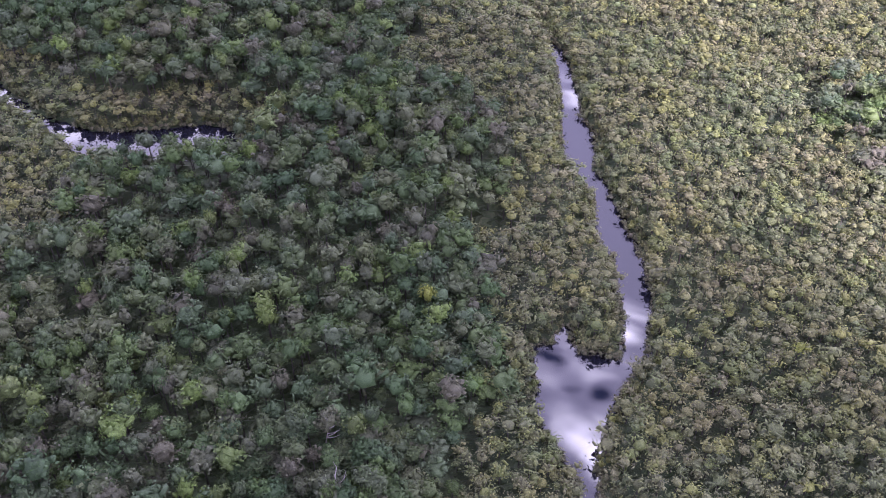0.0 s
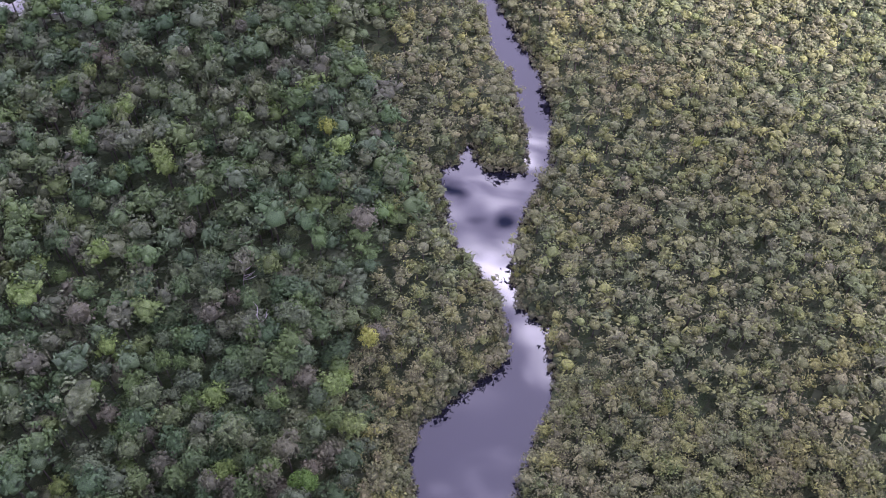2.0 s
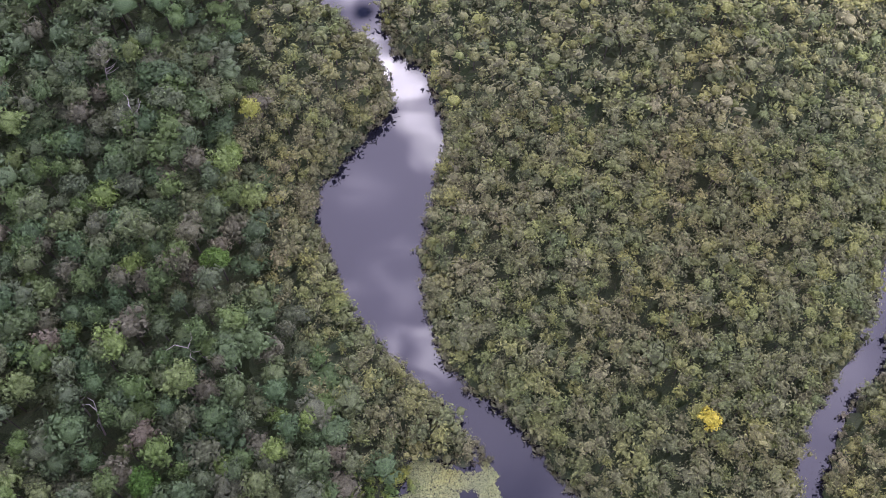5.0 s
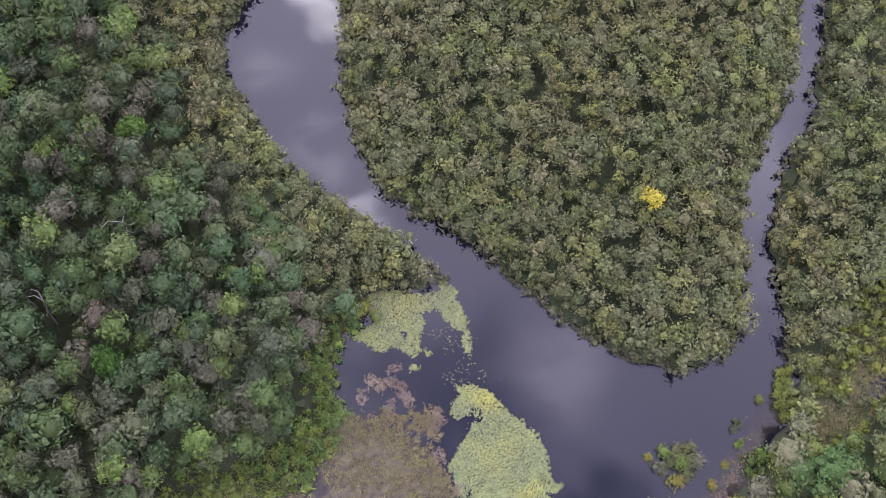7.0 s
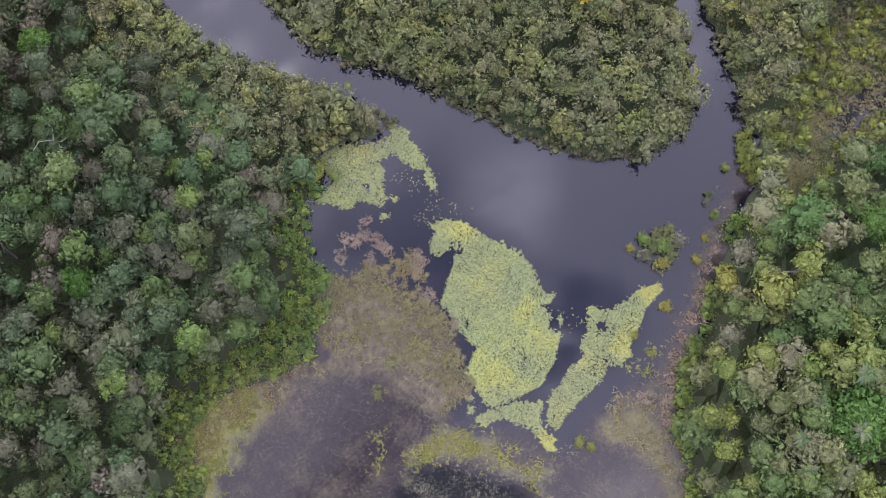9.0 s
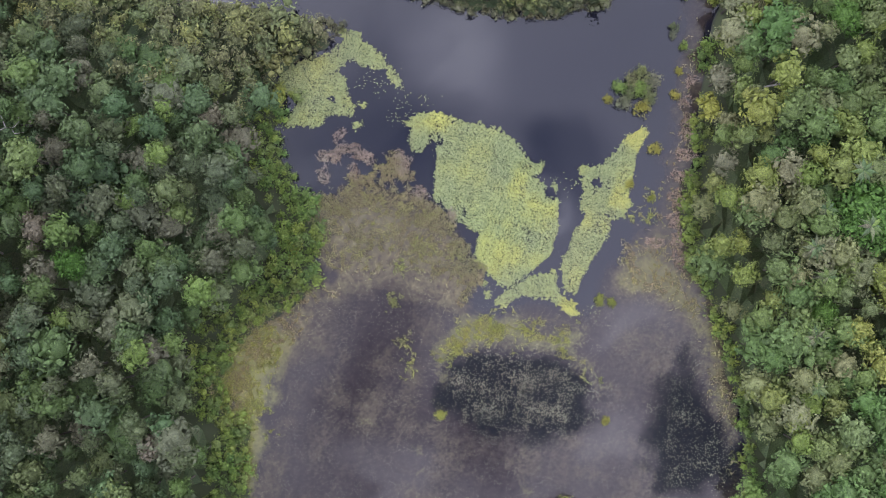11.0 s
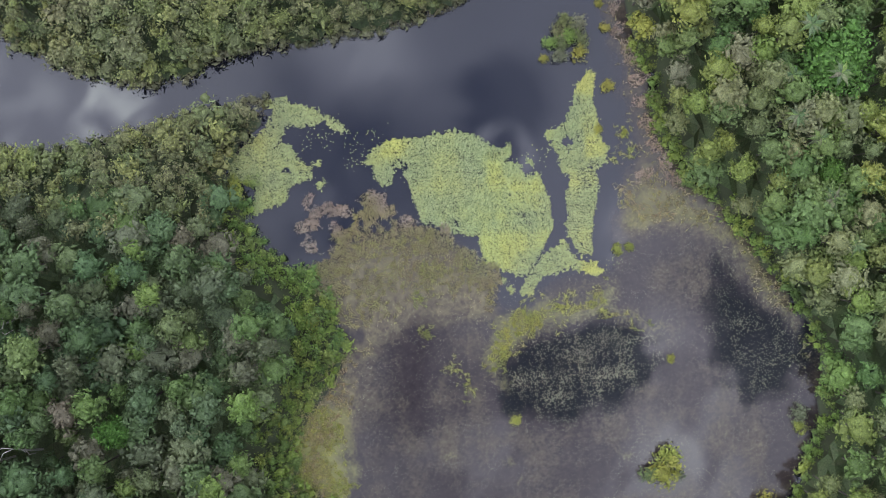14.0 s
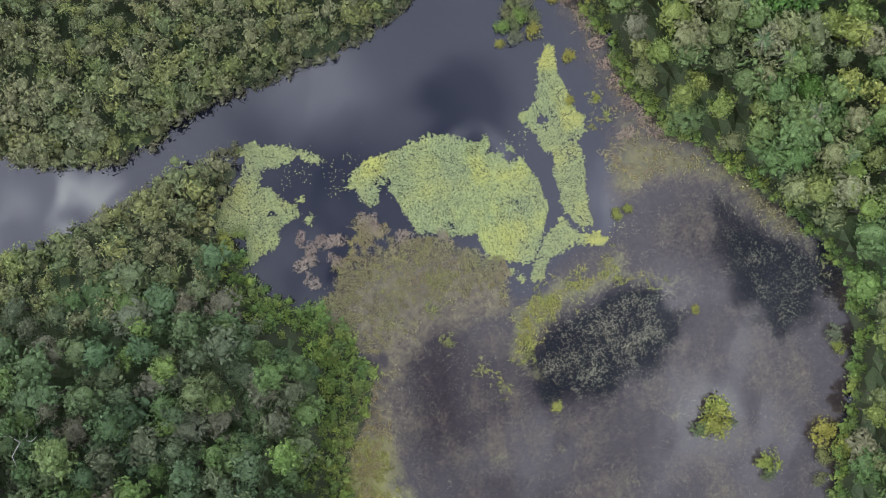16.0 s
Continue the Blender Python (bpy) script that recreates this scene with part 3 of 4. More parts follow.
cells = (np.arange(len(wx) - 1)[:, None] * len(wy) + np.arange(len(wy) - 1)[None]).ravel()[:, None]
water = new("water", mesh_of("water", np.stack([WX, WY, 0 * WX], -1).reshape(-1, 3), cells + (0, len(wy), len(wy) + 1, 1), [WATER_MAT]))
shallow = marsh(WX, WY)


def drift(outline, inner, outer):
    """From 0 outer metres outside an outline to 1 inner metres within it, with an uneven edge."""
    poly = np.array(outline, float)
    u, v = WX + 1.5 * wob(WX, WY, 2.6, 2.0) + 2.2 * wob(WX, WY, 6.0, 4.0), WY + 1.5 * wob(WX, WY, 2.6, 6.0) + 2.2 * wob(WX, WY, 6.0, 8.0)
    d = gap(poly, u, v) * np.where(inside(poly, u, v), 1, -1)
    k = np.clip((d + outer) / (inner + outer), 0, 1)
    return k * k * (3 - 2 * k)


pools = np.maximum.reduce([drift(DARK, 3.0, 3.0), 0.95 * drift(DARK_EAST, 3.0, 3.5), 0.9 * drift(EAST_POOL, 0.5, 1.5)])
brown_weed = np.maximum.reduce([drift(OLIVE, 2.5, 5.0), 0.8 * drift(EAST_RIM, 3.0, 5.0), 0.4 * drift(NORTH_STRIP, 2.0, 2.5), 0.35 * drift(GREEN, 3.0, 5.0)])
brown_weed = np.maximum(brown_weed, np.clip(0.2 + 0.3 * wob(WX, WY, 8.0, 9.0) + 0.2 * wob(WX, WY, 3.0, 5.0), 0, 1)) * shallow * (1 - 0.9 * pools) * (1 - 0.9 * within(PUDDLE, WX, WY, 0.8))
lush_weed = np.maximum.reduce([0.8 * drift(GREEN, 4.0, 3.0), 1.05 * drift(RIM, 3.0, 3.0), 0.55 * drift(EAST_RIM, 3.0, 2.0)]) * shallow * (1 - 0.8 * pools)
for k, (x, y, r) in enumerate([(-9, -2.3, 1.6), (-10, -7.5, 1.6), (-10.3, -15.5, 1.6), (3.6, -21, 1.2), (12.7, -32, 1.4), (-6, -11.4, 2.0), (-22, -10, 1.4), (-17, -19, 1.3), (-18, -22.4, 1.2), (-17.6, -32.5, 1.5), (-5.3, -35, 2.0), (30, -13, 2.0), (-1, 15, 3.0), (2, 8, 3.5), (-5, 21, 2.5)]):
    lush_weed = np.maximum(lush_weed, 0.42 * np.exp(-(np.hypot(WX - x + 0.8 * wob(WX, WY, 1.5, k), WY - y + 0.8 * wob(WX, WY, 1.5, k + 9.0)) / r) ** 2))
for key, values in (("meadow", brown_weed), ("lush", lush_weed), ("silt", shallow), ("mat", pools)):
    water.data.attributes.new(key, "FLOAT", "POINT").data.foreach_set("value", values.ravel().astype(np.float32))
tagged(water, "still tea-dark river and lagoon water reflecting clouds", "water", kind="structure")

# ---- the forest ----
RNG = np.random.default_rng(5)


def scatter(x0, x1, y0, y1, step):
    """Points of an uneven planting, about step apart."""
    nx, ny = int((x1 - x0) / step), int((y1 - y0) / (step * 0.87))
    i, j = np.meshgrid(np.arange(nx), np.arange(ny), indexing="ij")
    x = x0 + (i + 0.5 * (j % 2)) * step + RNG.uniform(-0.42, 0.42, i.shape) * step
    y = y0 + j * step * 0.87 + RNG.uniform(-0.42, 0.42, i.shape) * step
    return x.ravel(), y.ravel()


EDGE = [(40, -5), (50, -13), (62, -19), (78, -30), (90, -32), (99, -36), (108, -43), (118, -41.5), (128, -45), (134, -43), (143, -42), (153, -45), (165, -53), (180, -56), (194, -66),
        (208, -68), (222, -72), (237, -76.5), (247, -88), (253, -102), (257, -127), (281, -127), (341, -150)]


def tall_edge(y):
    """Where the tall western forest ends and the low forest by the river begins."""
    return np.interp(y, [p[0] for p in EDGE], [p[1] for p in EDGE])


def west_bank(x):
    """The north bank of the western river."""
    return np.interp(x, [-330, -237, -200, -160], [217, 197, 192, 209])


def zone(x, y):
    """0 tall western forest, 1 low flooded forest, 2 tall eastern forest, 3 shrubs of the lagoon's shore."""
    e = to_water(x, y)
    mixed = 4.5 * wob(x, y, 9.0, 6.0) + 3.0 * wob(x, y, 3.5, 2.0) + RNG.normal(0, 2.4, np.shape(x))
    low = ((x > tall_edge(y) + mixed) & (y > 45)) | ((x > 14) & (y > 14)) | ((e < 13 + mixed) & (y > west_bank(x) - 4) & (x < -140)) | ((x < -173 + mixed) & (y < 194))
    east = ((y < 16 + 3 * wob(x, y, 10.0, 7.0)) & (x > 25)) | (y < -45)
    z = np.where(east, 2, np.where(low, 1, 0))
    z = np.where((np.hypot((x - 17) / 1.1, y - 296) < 15 + mixed) | (np.hypot(x - 4, y - 284) < 4 + 0.5 * mixed) | (np.hypot(x - 22, y - 268) < 5 + 0.5 * mixed), 0, z)
    z = np.where(gap(np.array([(-126, 290), (-131, 262), (-134, 250)]), x, y) < 1.3, 9, z)  # a narrow creek under the trees
    z = np.where(within(SCRUB, x, y, 1.0) > 0.2, 5, z)
    z = np.where(within(CLEARING, x, y, 1.0) > 0.1, 9, z)
    z = np.where((y < 44 + np.where(x < 5, 0.6 * mixed, 0)) & (x < 14) & (y > -45), 0, z)
    z = np.where((y < 44) & (y > -60) & (e < 6.0 + 2 * wob(x, y, 5.0, 2.0)) & (x < 25) & ((x < -25) | (y > -42)), 3, z)
    z = np.where(np.hypot(x + 16, y - 137) < 1.8, 9, z)  # the open neck between pond and river
    return np.where((z == 2) & (e < 1.6) & (y < 12), 3, z), e


VIEW = np.array([(-75, -20), (-30, -85), (40, -90), (110, -50), (118, 120), (95, 190), (60, 290), (20, 390), (-110, 345), (-292, 262), (-285, 195), (-150, 75), (-95, 30)], float)
NEAR = np.array([(-82, 36), (-60, -40), (0, -85), (60, -70), (104, -10), (108, 118), (-82, 124)], float)


def trees(step, wanted, far_step=0.0):
    """Places for trees of the wanted zones; past the near ground they may stand wider apart."""
    x, y = scatter(-320, 150, -110, 410, step)
    ok = inside(VIEW, x, y)
    if far_step:
        u, v = scatter(-320, 150, -110, 410, far_step)
        ok &= inside(NEAR, x, y)
        far = inside(VIEW, u, v) & ~inside(NEAR, u, v)
        x, y, ok = np.r_[x, u], np.r_[y, v], np.r_[ok, far]
    x, y = x[ok], y[ok]
    z, e = zone(x, y)
    ok = np.isin(z, wanted) & (e > np.where(z == 3, -0.7, 0.5))
    return x[ok], y[ok], z[ok], e[ok]


def plant(species, x, y, e, low, high, tall_low, tall_high, overhang=0.55):
    """Rows of x, y, turn, width, height, form, near: one a tree, narrower towards the water."""
    n = len(x)
    w = RNG.uniform(low, high, n) * np.where(RNG.random(n) < 0.08, 1.25, 1.0)
    w = np.minimum(w, (e + 0.4) / (overhang * species.r))
    h = RNG.uniform(tall_low, tall_high, n) * np.clip(0.66 + e * 0.05, 0, 1) * (1 + 0.12 * wob(x, y, 12.0, 8.0))
    keep = w > 0.3
    rows = np.stack([x, y, RNG.uniform(0, 6.283, n), w, h, RNG.integers(0, len(species.forms), n), inside(NEAR, x, y)], 1)
    return rows[keep]


def place(v, row):
    c, s = math.cos(row[2]), math.sin(row[2])
    out = v * (row[3], row[3], row[4])
    return np.stack([row[0] + c * out[:, 0] - s * out[:, 1], row[1] + s * out[:, 0] + c * out[:, 1], 0.2 + out[:, 2]], 1)


def stand(name, species, rows, leaf, label):
    """All the trees that nobody could count, as one mesh."""
    vs, fs, slots, tints, n = [], [], [], [], 0
    for row in rows:
        form, tone = species.forms[int(row[5])], RNG.random()
        for (v, f), slot in ((form["crown" if row[6] else "rough"], 0), (form["post"], 1)):
            vs.append(place(v, row))
            fs.append(f + n)
            slots.append(np.full(len(f), slot))
            tints.append(np.full(len(v), tone))
            n += len(v)
    ob = new(name, mesh_of(name, np.concatenate(vs), np.concatenate(fs), [leaf, BARK], np.concatenate(slots), np.concatenate(tints), True))
    return tagged(ob, label, "forest", kind="stuff")


def grove(name, species, rows, leaf, label, group):
    """Single trees: one of each form, then its copies."""
    for k, form in enumerate(species.forms):
        mine = [r for r in rows if int(r[5]) == k]
        if not mine:
            continue
        base = tagged(new(name), label, "tree", group)
        part("trunk", mesh_of("trunk", *form["trunk"], [BARK], smooth=True), base)
        for limb in form["limbs"]:
            part("limb", mesh_of("limb", *limb, [BARK], smooth=True), base)
        part("crown", mesh_of("crown", *form["crown"], [leaf], smooth=True), base)
        at = [Matrix.LocRotScale((r[0], r[1], 0.2), Euler((0, 0, r[2])), (r[3], r[3], r[4])) for r in mine]
        for m in at[1:]:
            copy_thing(base, m)
        base.matrix_basis = at[0]


tx, ty, tz, te = trees(4.1, (0, 2), 4.5)
west, east = tz == 0, tz == 2
west_rows = plant(TALL, tx[west], ty[west], te[west], 0.66, 1.38, 0.56, 1.26)
west_rows[west_rows[:, 6] == 0, 3] *= 1.1
west_rows[:, 4] *= 0.66 + 0.34 * np.clip((tall_edge(west_rows[:, 1]) - west_rows[:, 0]) / 16, 0, 1)
east_rows = plant(TALL, tx[east], ty[east], te[east], 0.65, 1.35, 0.6, 0.95)
lx, ly, lz, le = trees(2.85, (1,), 3.5)
low_rows = plant(LOW, lx, ly, le, 0.72, 1.45, 0.8, 1.2, 0.3)
low_rows[low_rows[:, 6] == 0, 3] *= 1.18
sx, sy, sz, se = trees(1.6, (3,))
shore_rows = plant(BUSH, sx, sy, np.maximum(se, 1.2), 0.6, 1.3, 0.8, 2.0, 0.3)


# single trees that stand out: x, y, spread, height, kind of leaf
MARKS = [(66, -27, 7.5, 11, 0), (55.8, 1.8, 2.7, 5, 5), (51, -36, 3.2, 9.5, 0), (81, 2, 3.5, 10, 0), (-45, 37, 3.2, 14, 0), (-40, 79, 3.0, 13, 0), (-47, 45, 3.4, 14, 1), (-50, 6, 3.2, 14, 1), (59, 5, 2.8, 8, 2), (52, -7, 2.8, 8, 2),
         (-39, 18, 2.6, 12, 3), (-52, 22, 3.0, 13, 2), (72, -14, 3.0, 10, 3), (46, -30, 2.8, 9, 3), (-66, 60, 3.2, 15, 1), (50.5, 56.7, 2.4, 9, 4)]


def clear(rows):
    """Leaves room for the single trees."""
    ok = np.ones(len(rows), bool)
    for x, y, r, *_ in MARKS:
        ok &= np.hypot(rows[:, 0] - x, rows[:, 1] - y) > 0.85 * r
    return rows[ok]


shore_rows = clear(shore_rows)
west_rows, east_rows, low_rows = clear(west_rows), clear(east_rows), clear(low_rows)


def split(rows, count):
    """The count trees nearest to the lagoon's middle, and the rest."""
    d = np.hypot(rows[:, 0] - 8, rows[:, 1] - 8)
    order = np.argsort(d)
    return rows[order[:count]], rows[order[count:]]


west_near, west_far = split(west_rows, 165)
east_near, east_far = split(east_rows, 120)
low_near, low_far = split(low_rows, 240)
shore_near, shore_far = split(shore_rows, 90)
stand("tall_forest", TALL, west_far, TALL_LEAF, "dense tall rainforest of dark green domed crowns")
stand("eastern_forest", TALL, east_far, EAST_LEAF, "bright green rainforest beside the lagoon")
stand("low_forest", LOW, low_far, LOW_LEAF, "low olive flooded forest of small crowns")
stand("shore_shrubs", BUSH, shore_far, SHORE_LEAF, "lime green shrubs along the lagoon shore")
grove("rainforest_tree", TALL, west_near, TALL_LEAF, "tall broadleaf tree with a dense dark green crown", "trees west of the lagoon")
grove("rainforest_tree", TALL, east_near, EAST_LEAF, "broadleaf tree with a bright green crown beside the lagoon", "trees east of the lagoon")
grove("flooded_forest_tree", LOW, low_near, LOW_LEAF, "small olive-leaved tree on the river bank", "trees of the low forest")
grove("shrub", BUSH, shore_near, SHORE_LEAF, "lime green shrub at the lagoon's edge", "shore shrubs")

cx, cy, cz, ce = trees(2.0, (5,))
open_ground = wob(cx, cy, 2.6, 7.0) + 0.5 * wob(cx, cy, 1.2, 3.0) > 0.55
cx, cy, ce = cx[~open_ground], cy[~open_ground], ce[~open_ground]
scrub_rows = plant(BUSH, cx, cy, np.maximum(ce, 1.5), 0.7, 1.5, 0.8, 2.0, 0.3)
stand("scrub", BUSH, scrub_rows[::2], LOW_LEAF, "grey-green low scrub in tan grass")
stand("scrub", BUSH, scrub_rows[1::2], LIME_LEAF, "lime green low scrub in tan grass")
def thicket(name, step, south, wanted, rise, leaf, label):
    """The foliage below the crowns as one uneven sheet over the ground that wanted() picks, rise() high."""
    x, y = np.meshgrid(np.arange(-300, 130, step), np.arange(south, 400, step), indexing="ij")
    x, y = x + RNG.uniform(-0.35, 0.35, x.shape) * step, y + RNG.uniform(-0.35, 0.35, x.shape) * step
    z, e = zone(x, y)
    ok = wanted(x, y, z, e) & inside(VIEW, x, y)
    cells = (np.arange(x.shape[0] - 1)[:, None] * x.shape[1] + np.arange(x.shape[1] - 1)[None]).ravel()[:, None] + (0, x.shape[1], x.shape[1] + 1, 1)
    cells = cells[ok.ravel()[cells].all(1)]
    used, inverse = np.unique(cells, return_inverse=True)
    tone = np.clip(0.5 + 0.5 * wob(x, y, 5.0, 1.0) + RNG.normal(0, 0.25, x.shape), 0, 0.99)
    me = mesh_of(name, np.stack([x, y, 0.16 + rise(x, y, e)], -1).reshape(-1, 3)[used], inverse.reshape(cells.shape), [leaf], tint=tone.ravel()[used])
    tagged(new(name, me), label, "undergrowth", kind="stuff")


# Both sheets take the darkened leaf, so gaps between crowns look shaded.
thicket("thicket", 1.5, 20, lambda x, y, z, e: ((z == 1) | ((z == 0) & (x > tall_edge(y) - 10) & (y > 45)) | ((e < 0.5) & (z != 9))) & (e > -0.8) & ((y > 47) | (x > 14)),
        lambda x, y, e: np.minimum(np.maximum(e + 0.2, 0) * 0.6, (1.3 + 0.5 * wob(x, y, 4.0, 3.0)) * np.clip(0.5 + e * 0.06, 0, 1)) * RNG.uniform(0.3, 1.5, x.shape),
        SHADED_LEAF, "thicket of saplings and vines filling the low forest, leaves darkened as shade")
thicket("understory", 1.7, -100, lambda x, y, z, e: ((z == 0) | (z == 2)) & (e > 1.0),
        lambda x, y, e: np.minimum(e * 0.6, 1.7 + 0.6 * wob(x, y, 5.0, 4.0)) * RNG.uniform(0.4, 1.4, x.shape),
        SHADED_LEAF, "understory below the tall crowns, leaves darkened as shade")


def bank_places(poly, step):
    """Uneven places along an outline, in the water's edge."""
    out = []
    for a, b in zip(poly, np.roll(poly, -1, 0)):
        n = max(1, int(np.linalg.norm(b - a) / step))
        t = (np.arange(n) + RNG.random(n)) / n
        out.append(a + t[:, None] * (b - a) + RNG.normal(0, 0.8, (n, 2)))
    p = np.concatenate(out)
    e = to_water(p[:, 0], p[:, 1])
    return p[(e > -1.1) & (e < 0.6) & (np.hypot(p[:, 0] + 16, p[:, 1] - 137) > 1.8)]


edge_places = np.concatenate([bank_places(p, 0.85) for p in (BASIN[0], BASIN[1], BASIN[3], BASIN[4])])
edge_rows = plant(BUSH, edge_places[:, 0], edge_places[:, 1], np.full(len(edge_places), 1.4), 0.4, 1.0, 0.45, 1.5, 0.3)
edge_rows[:, 6] = 0
edge_rows = edge_rows[edge_rows[:, 0] > -202]
bx, by, bz, be = trees(2.0, (1,))
by_bank = be < 3.6
brink_rows = plant(BUSH, bx[by_bank], by[by_bank], np.maximum(be[by_bank], 1.4), 0.7, 1.5, 1.3, 2.6, 0.3)
brink_rows[:, 6] = 0
stand("brink_shrubs", BUSH, brink_rows, LOW_LEAF, "olive shrubs crowding the brink of the river")
stand("bank_shrubs", BUSH, edge_rows, FRINGE_LEAF, "grey-green shrubs leaning out over the river banks")

# ---- floating plants and marsh ----
fringe = np.concatenate([bank_places(BASIN[k], 0.13) for k in (0, 1, 2)])
fringe = fringe[(to_water(fringe[:, 0], fringe[:, 1]) > -0.9) & (fringe[:, 1] > np.where(fringe[:, 0] < 14, 47, 26))].T
MAT_A = [(11.4, 48), (13.8, 46.2), (14.1, 43.6), (15.1, 40.9), (15.5, 37.3), (15.4, 34), (14.1, 34.4), (14.2, 38.2), (12.8, 39.1), (11.1, 40.8), (10.6, 42.7), (8.4, 42.6), (6.7, 42.7), (7.9, 40.6), (6.5, 38.2), (6.4, 35.5),
         (5.4, 34.4), (2.1, 36.8), (-1, 36.2), (-3.4, 38.1), (-5.1, 39.3), (-3.6, 40.7), (-0.8, 41.7), (-1.8, 44.4), (-2.3, 46.3), (-0.5, 47.9), (3.1, 47.2), (5.9, 46.1), (8.3, 45.8), (10.8, 46.1)]
MAT_B = [(13.3, 29), (16.2, 27.9), (18.4, 26.4), (19.8, 23.9), (22.6, 21.2), (25.3, 18.3), (26.1, 14.4), (26.1, 10.1), (28.3, 10.2), (27.7, 9.1), (25.3, 8.6), (26.1, 6.3), (25.1, 4.6), (26.6, 2.8), (25.3, 0.9), (23.7, -1.1),
         (20.8, -3.7), (17.4, -4.4), (13.7, -4.7), (11.1, -4.8), (10, -2.8), (9.2, 0.6), (9.1, 2.7), (11.1, 4.9), (12.3, 5.6), (10.2, 9.9), (10.1, 12), (9.4, 13.7), (9.1, 15.2), (10.3, 17), (12.3, 19.2), (13.7, 21.6),
         (14.7, 22.7), (14.4, 24.2), (12.3, 23), (10.6, 23.6), (10.5, 25.3), (12.4, 26.8), (12.1, 28.3)]
MAT_C = [(45.7, 5.3), (46, 4.3), (41.6, 1.9), (40, -0.1), (37.3, -2.1), (36.5, -4.5), (34.3, -5.5), (31.9, -5.1), (28.9, -7.4), (26.1, -8.4), (22.8, -10.2), (20.4, -11.8), (18.8, -10.8), (19.4, -8.9), (20.7, -6.5), (24, -4.5),
         (26.3, -2.9), (29, -1.9), (28.9, 0.2), (31.1, 2.2), (32.9, 5.7), (34.7, 4.5), (36.6, 4), (39.6, 4.6), (42.3, 5.5)]
MAT_D = [(19.7, -6.6), (18.9, -8.1), (17.7, -10.4), (19.2, -13.4), (18.9, -15.2), (17.1, -14.5), (16.5, -11.6), (15.4, -9.5), (13.4, -7.9), (11, -6.5), (8.9, -7.7), (7.8, -5.6), (10.1, -4.9), (14.5, -5.1), (16.5, -5.6)]
BITS = [(5, 32.7, 0.9), (7.4, 35.2, 0.8), (7.8, -3.7, 0.9), (27.2, 5.2, 0.6), (8.3, -1.8, 0.6)]  # scraps that broke off the mats


YOUNG = [(12.5, 2.4, 4.0), (17.3, 25.8, 2.0), (23.1, 3, 2.6), (18.5, -13.5, 2.0), (36, -2.5, 2.0), (22.8, 9.3, 2.0), (44, 4.5, 2.0)]  # yellower, young growth in the mats


def pads(name, x, y, size, label, category, leaf, base=0.5):
    """Floating leaves at the given places, each a small tilted rosette of two blades."""
    n = len(x)
    a, s = RNG.uniform(0, 6.283, n), size * RNG.uniform(0.6, 1.3, n)
    p = np.stack([x, y, 0.03 + RNG.uniform(0, 0.09, n)], 1)
    tilt = RNG.normal(0, 0.25, (n, 2))
    vs = []
    for k in range(4):
        b = a + k * 1.5708
        o = np.stack([np.cos(b) * s, np.sin(b) * s, (np.cos(b) * tilt[:, 0] + np.sin(b) * tilt[:, 1]) * s], 1)
        vs.append(p + o)
    v = np.stack(vs, 1).reshape(-1, 3)
    v[:, 2] = np.maximum(v[:, 2], 0.012)
    i = np.arange(n)[:, None] * 4
    f = np.concatenate([i + (0, 1, 2), i + (0, 2, 3)])
    tone = base + 0.25 * wob(x, y, 4.0, 2.2) + RNG.normal(0, 0.1, n)
    for px, py, r in YOUNG:
        tone = tone + 0.4 * np.clip(1.5 - np.hypot(x - px + wob(x, y, 1.5, 3.0), y - py + wob(x, y, 1.5, 8.0)) / r, 0, 1)
    tone = np.clip(tone, 0, 0.99)
    return tagged(new(name, mesh_of(name, v, f, [leaf], tint=np.repeat(tone, 4))), label, category, kind="stuff")


def mat_points(outline, density):
    poly = np.array(outline, float)
    lo, hi = poly.min(0) - 2, poly.max(0) + 2
    n = int((hi - lo).prod() * density)
    x, y = RNG.uniform(lo[0], hi[0], n), RNG.uniform(lo[1], hi[1], n)
    u, v = x + 0.4 * wob(x, y, 1.1, 2.0) + 0.4 * wob(x, y, 0.4, 5.0), y + 0.4 * wob(x, y, 1.1, 9.0) + 0.4 * wob(x, y, 0.4, 8.0)
    u, v = u + RNG.normal(0, 0.12, n), v + RNG.normal(0, 0.12, n)
    ok = inside(poly, u, v)
    for hx, hy, r in ((3.9, 39, 0.55), (33.7, 1.8, 0.9), (15.2, 22.4, 0.7), (12, 10, 0.4)):  # holes in the mats
        ok &= np.hypot(u - hx, v - hy) > r
    thin = np.clip(0.9 + 0.3 * wob(x, y, 1.1, 12.0) + 0.3 * wob(x, y, 5.0, 13.0), 0.5, 1)
    for hx, hy, r in ((30, -4.5, 2.2), (32.5, -4, 1.8), (14.5, 24, 1.2), (10, 40.5, 1.6)):  # thinner growth
        thin = thin * np.clip(0.35 + np.hypot(x - hx, y - hy) / r * 0.55, 0, 1)
    ok &= RNG.random(n) < thin
    return x[ok], y[ok]


for outline in (MAT_A, MAT_B, MAT_C, MAT_D):
    x, y = mat_points(outline, 130.0)
    pads("floating_plant_mat", x, y, 0.09, "yellow-green mat of floating water plants", "water plants", PAD_LEAF, 0.5)


for x, y, r in BITS:
    ring = [(x + r * RNG.uniform(0.6, 1.2) * math.cos(a), y + r * RNG.uniform(0.6, 1.2) * math.sin(a)) for a in np.arange(0, 6.2, 0.7)]
    pads("floating_plant_mat", *mat_points(ring, 130.0), 0.09, "small yellow-green scrap of floating water plants", "water plants", PAD_LEAF, 0.5)


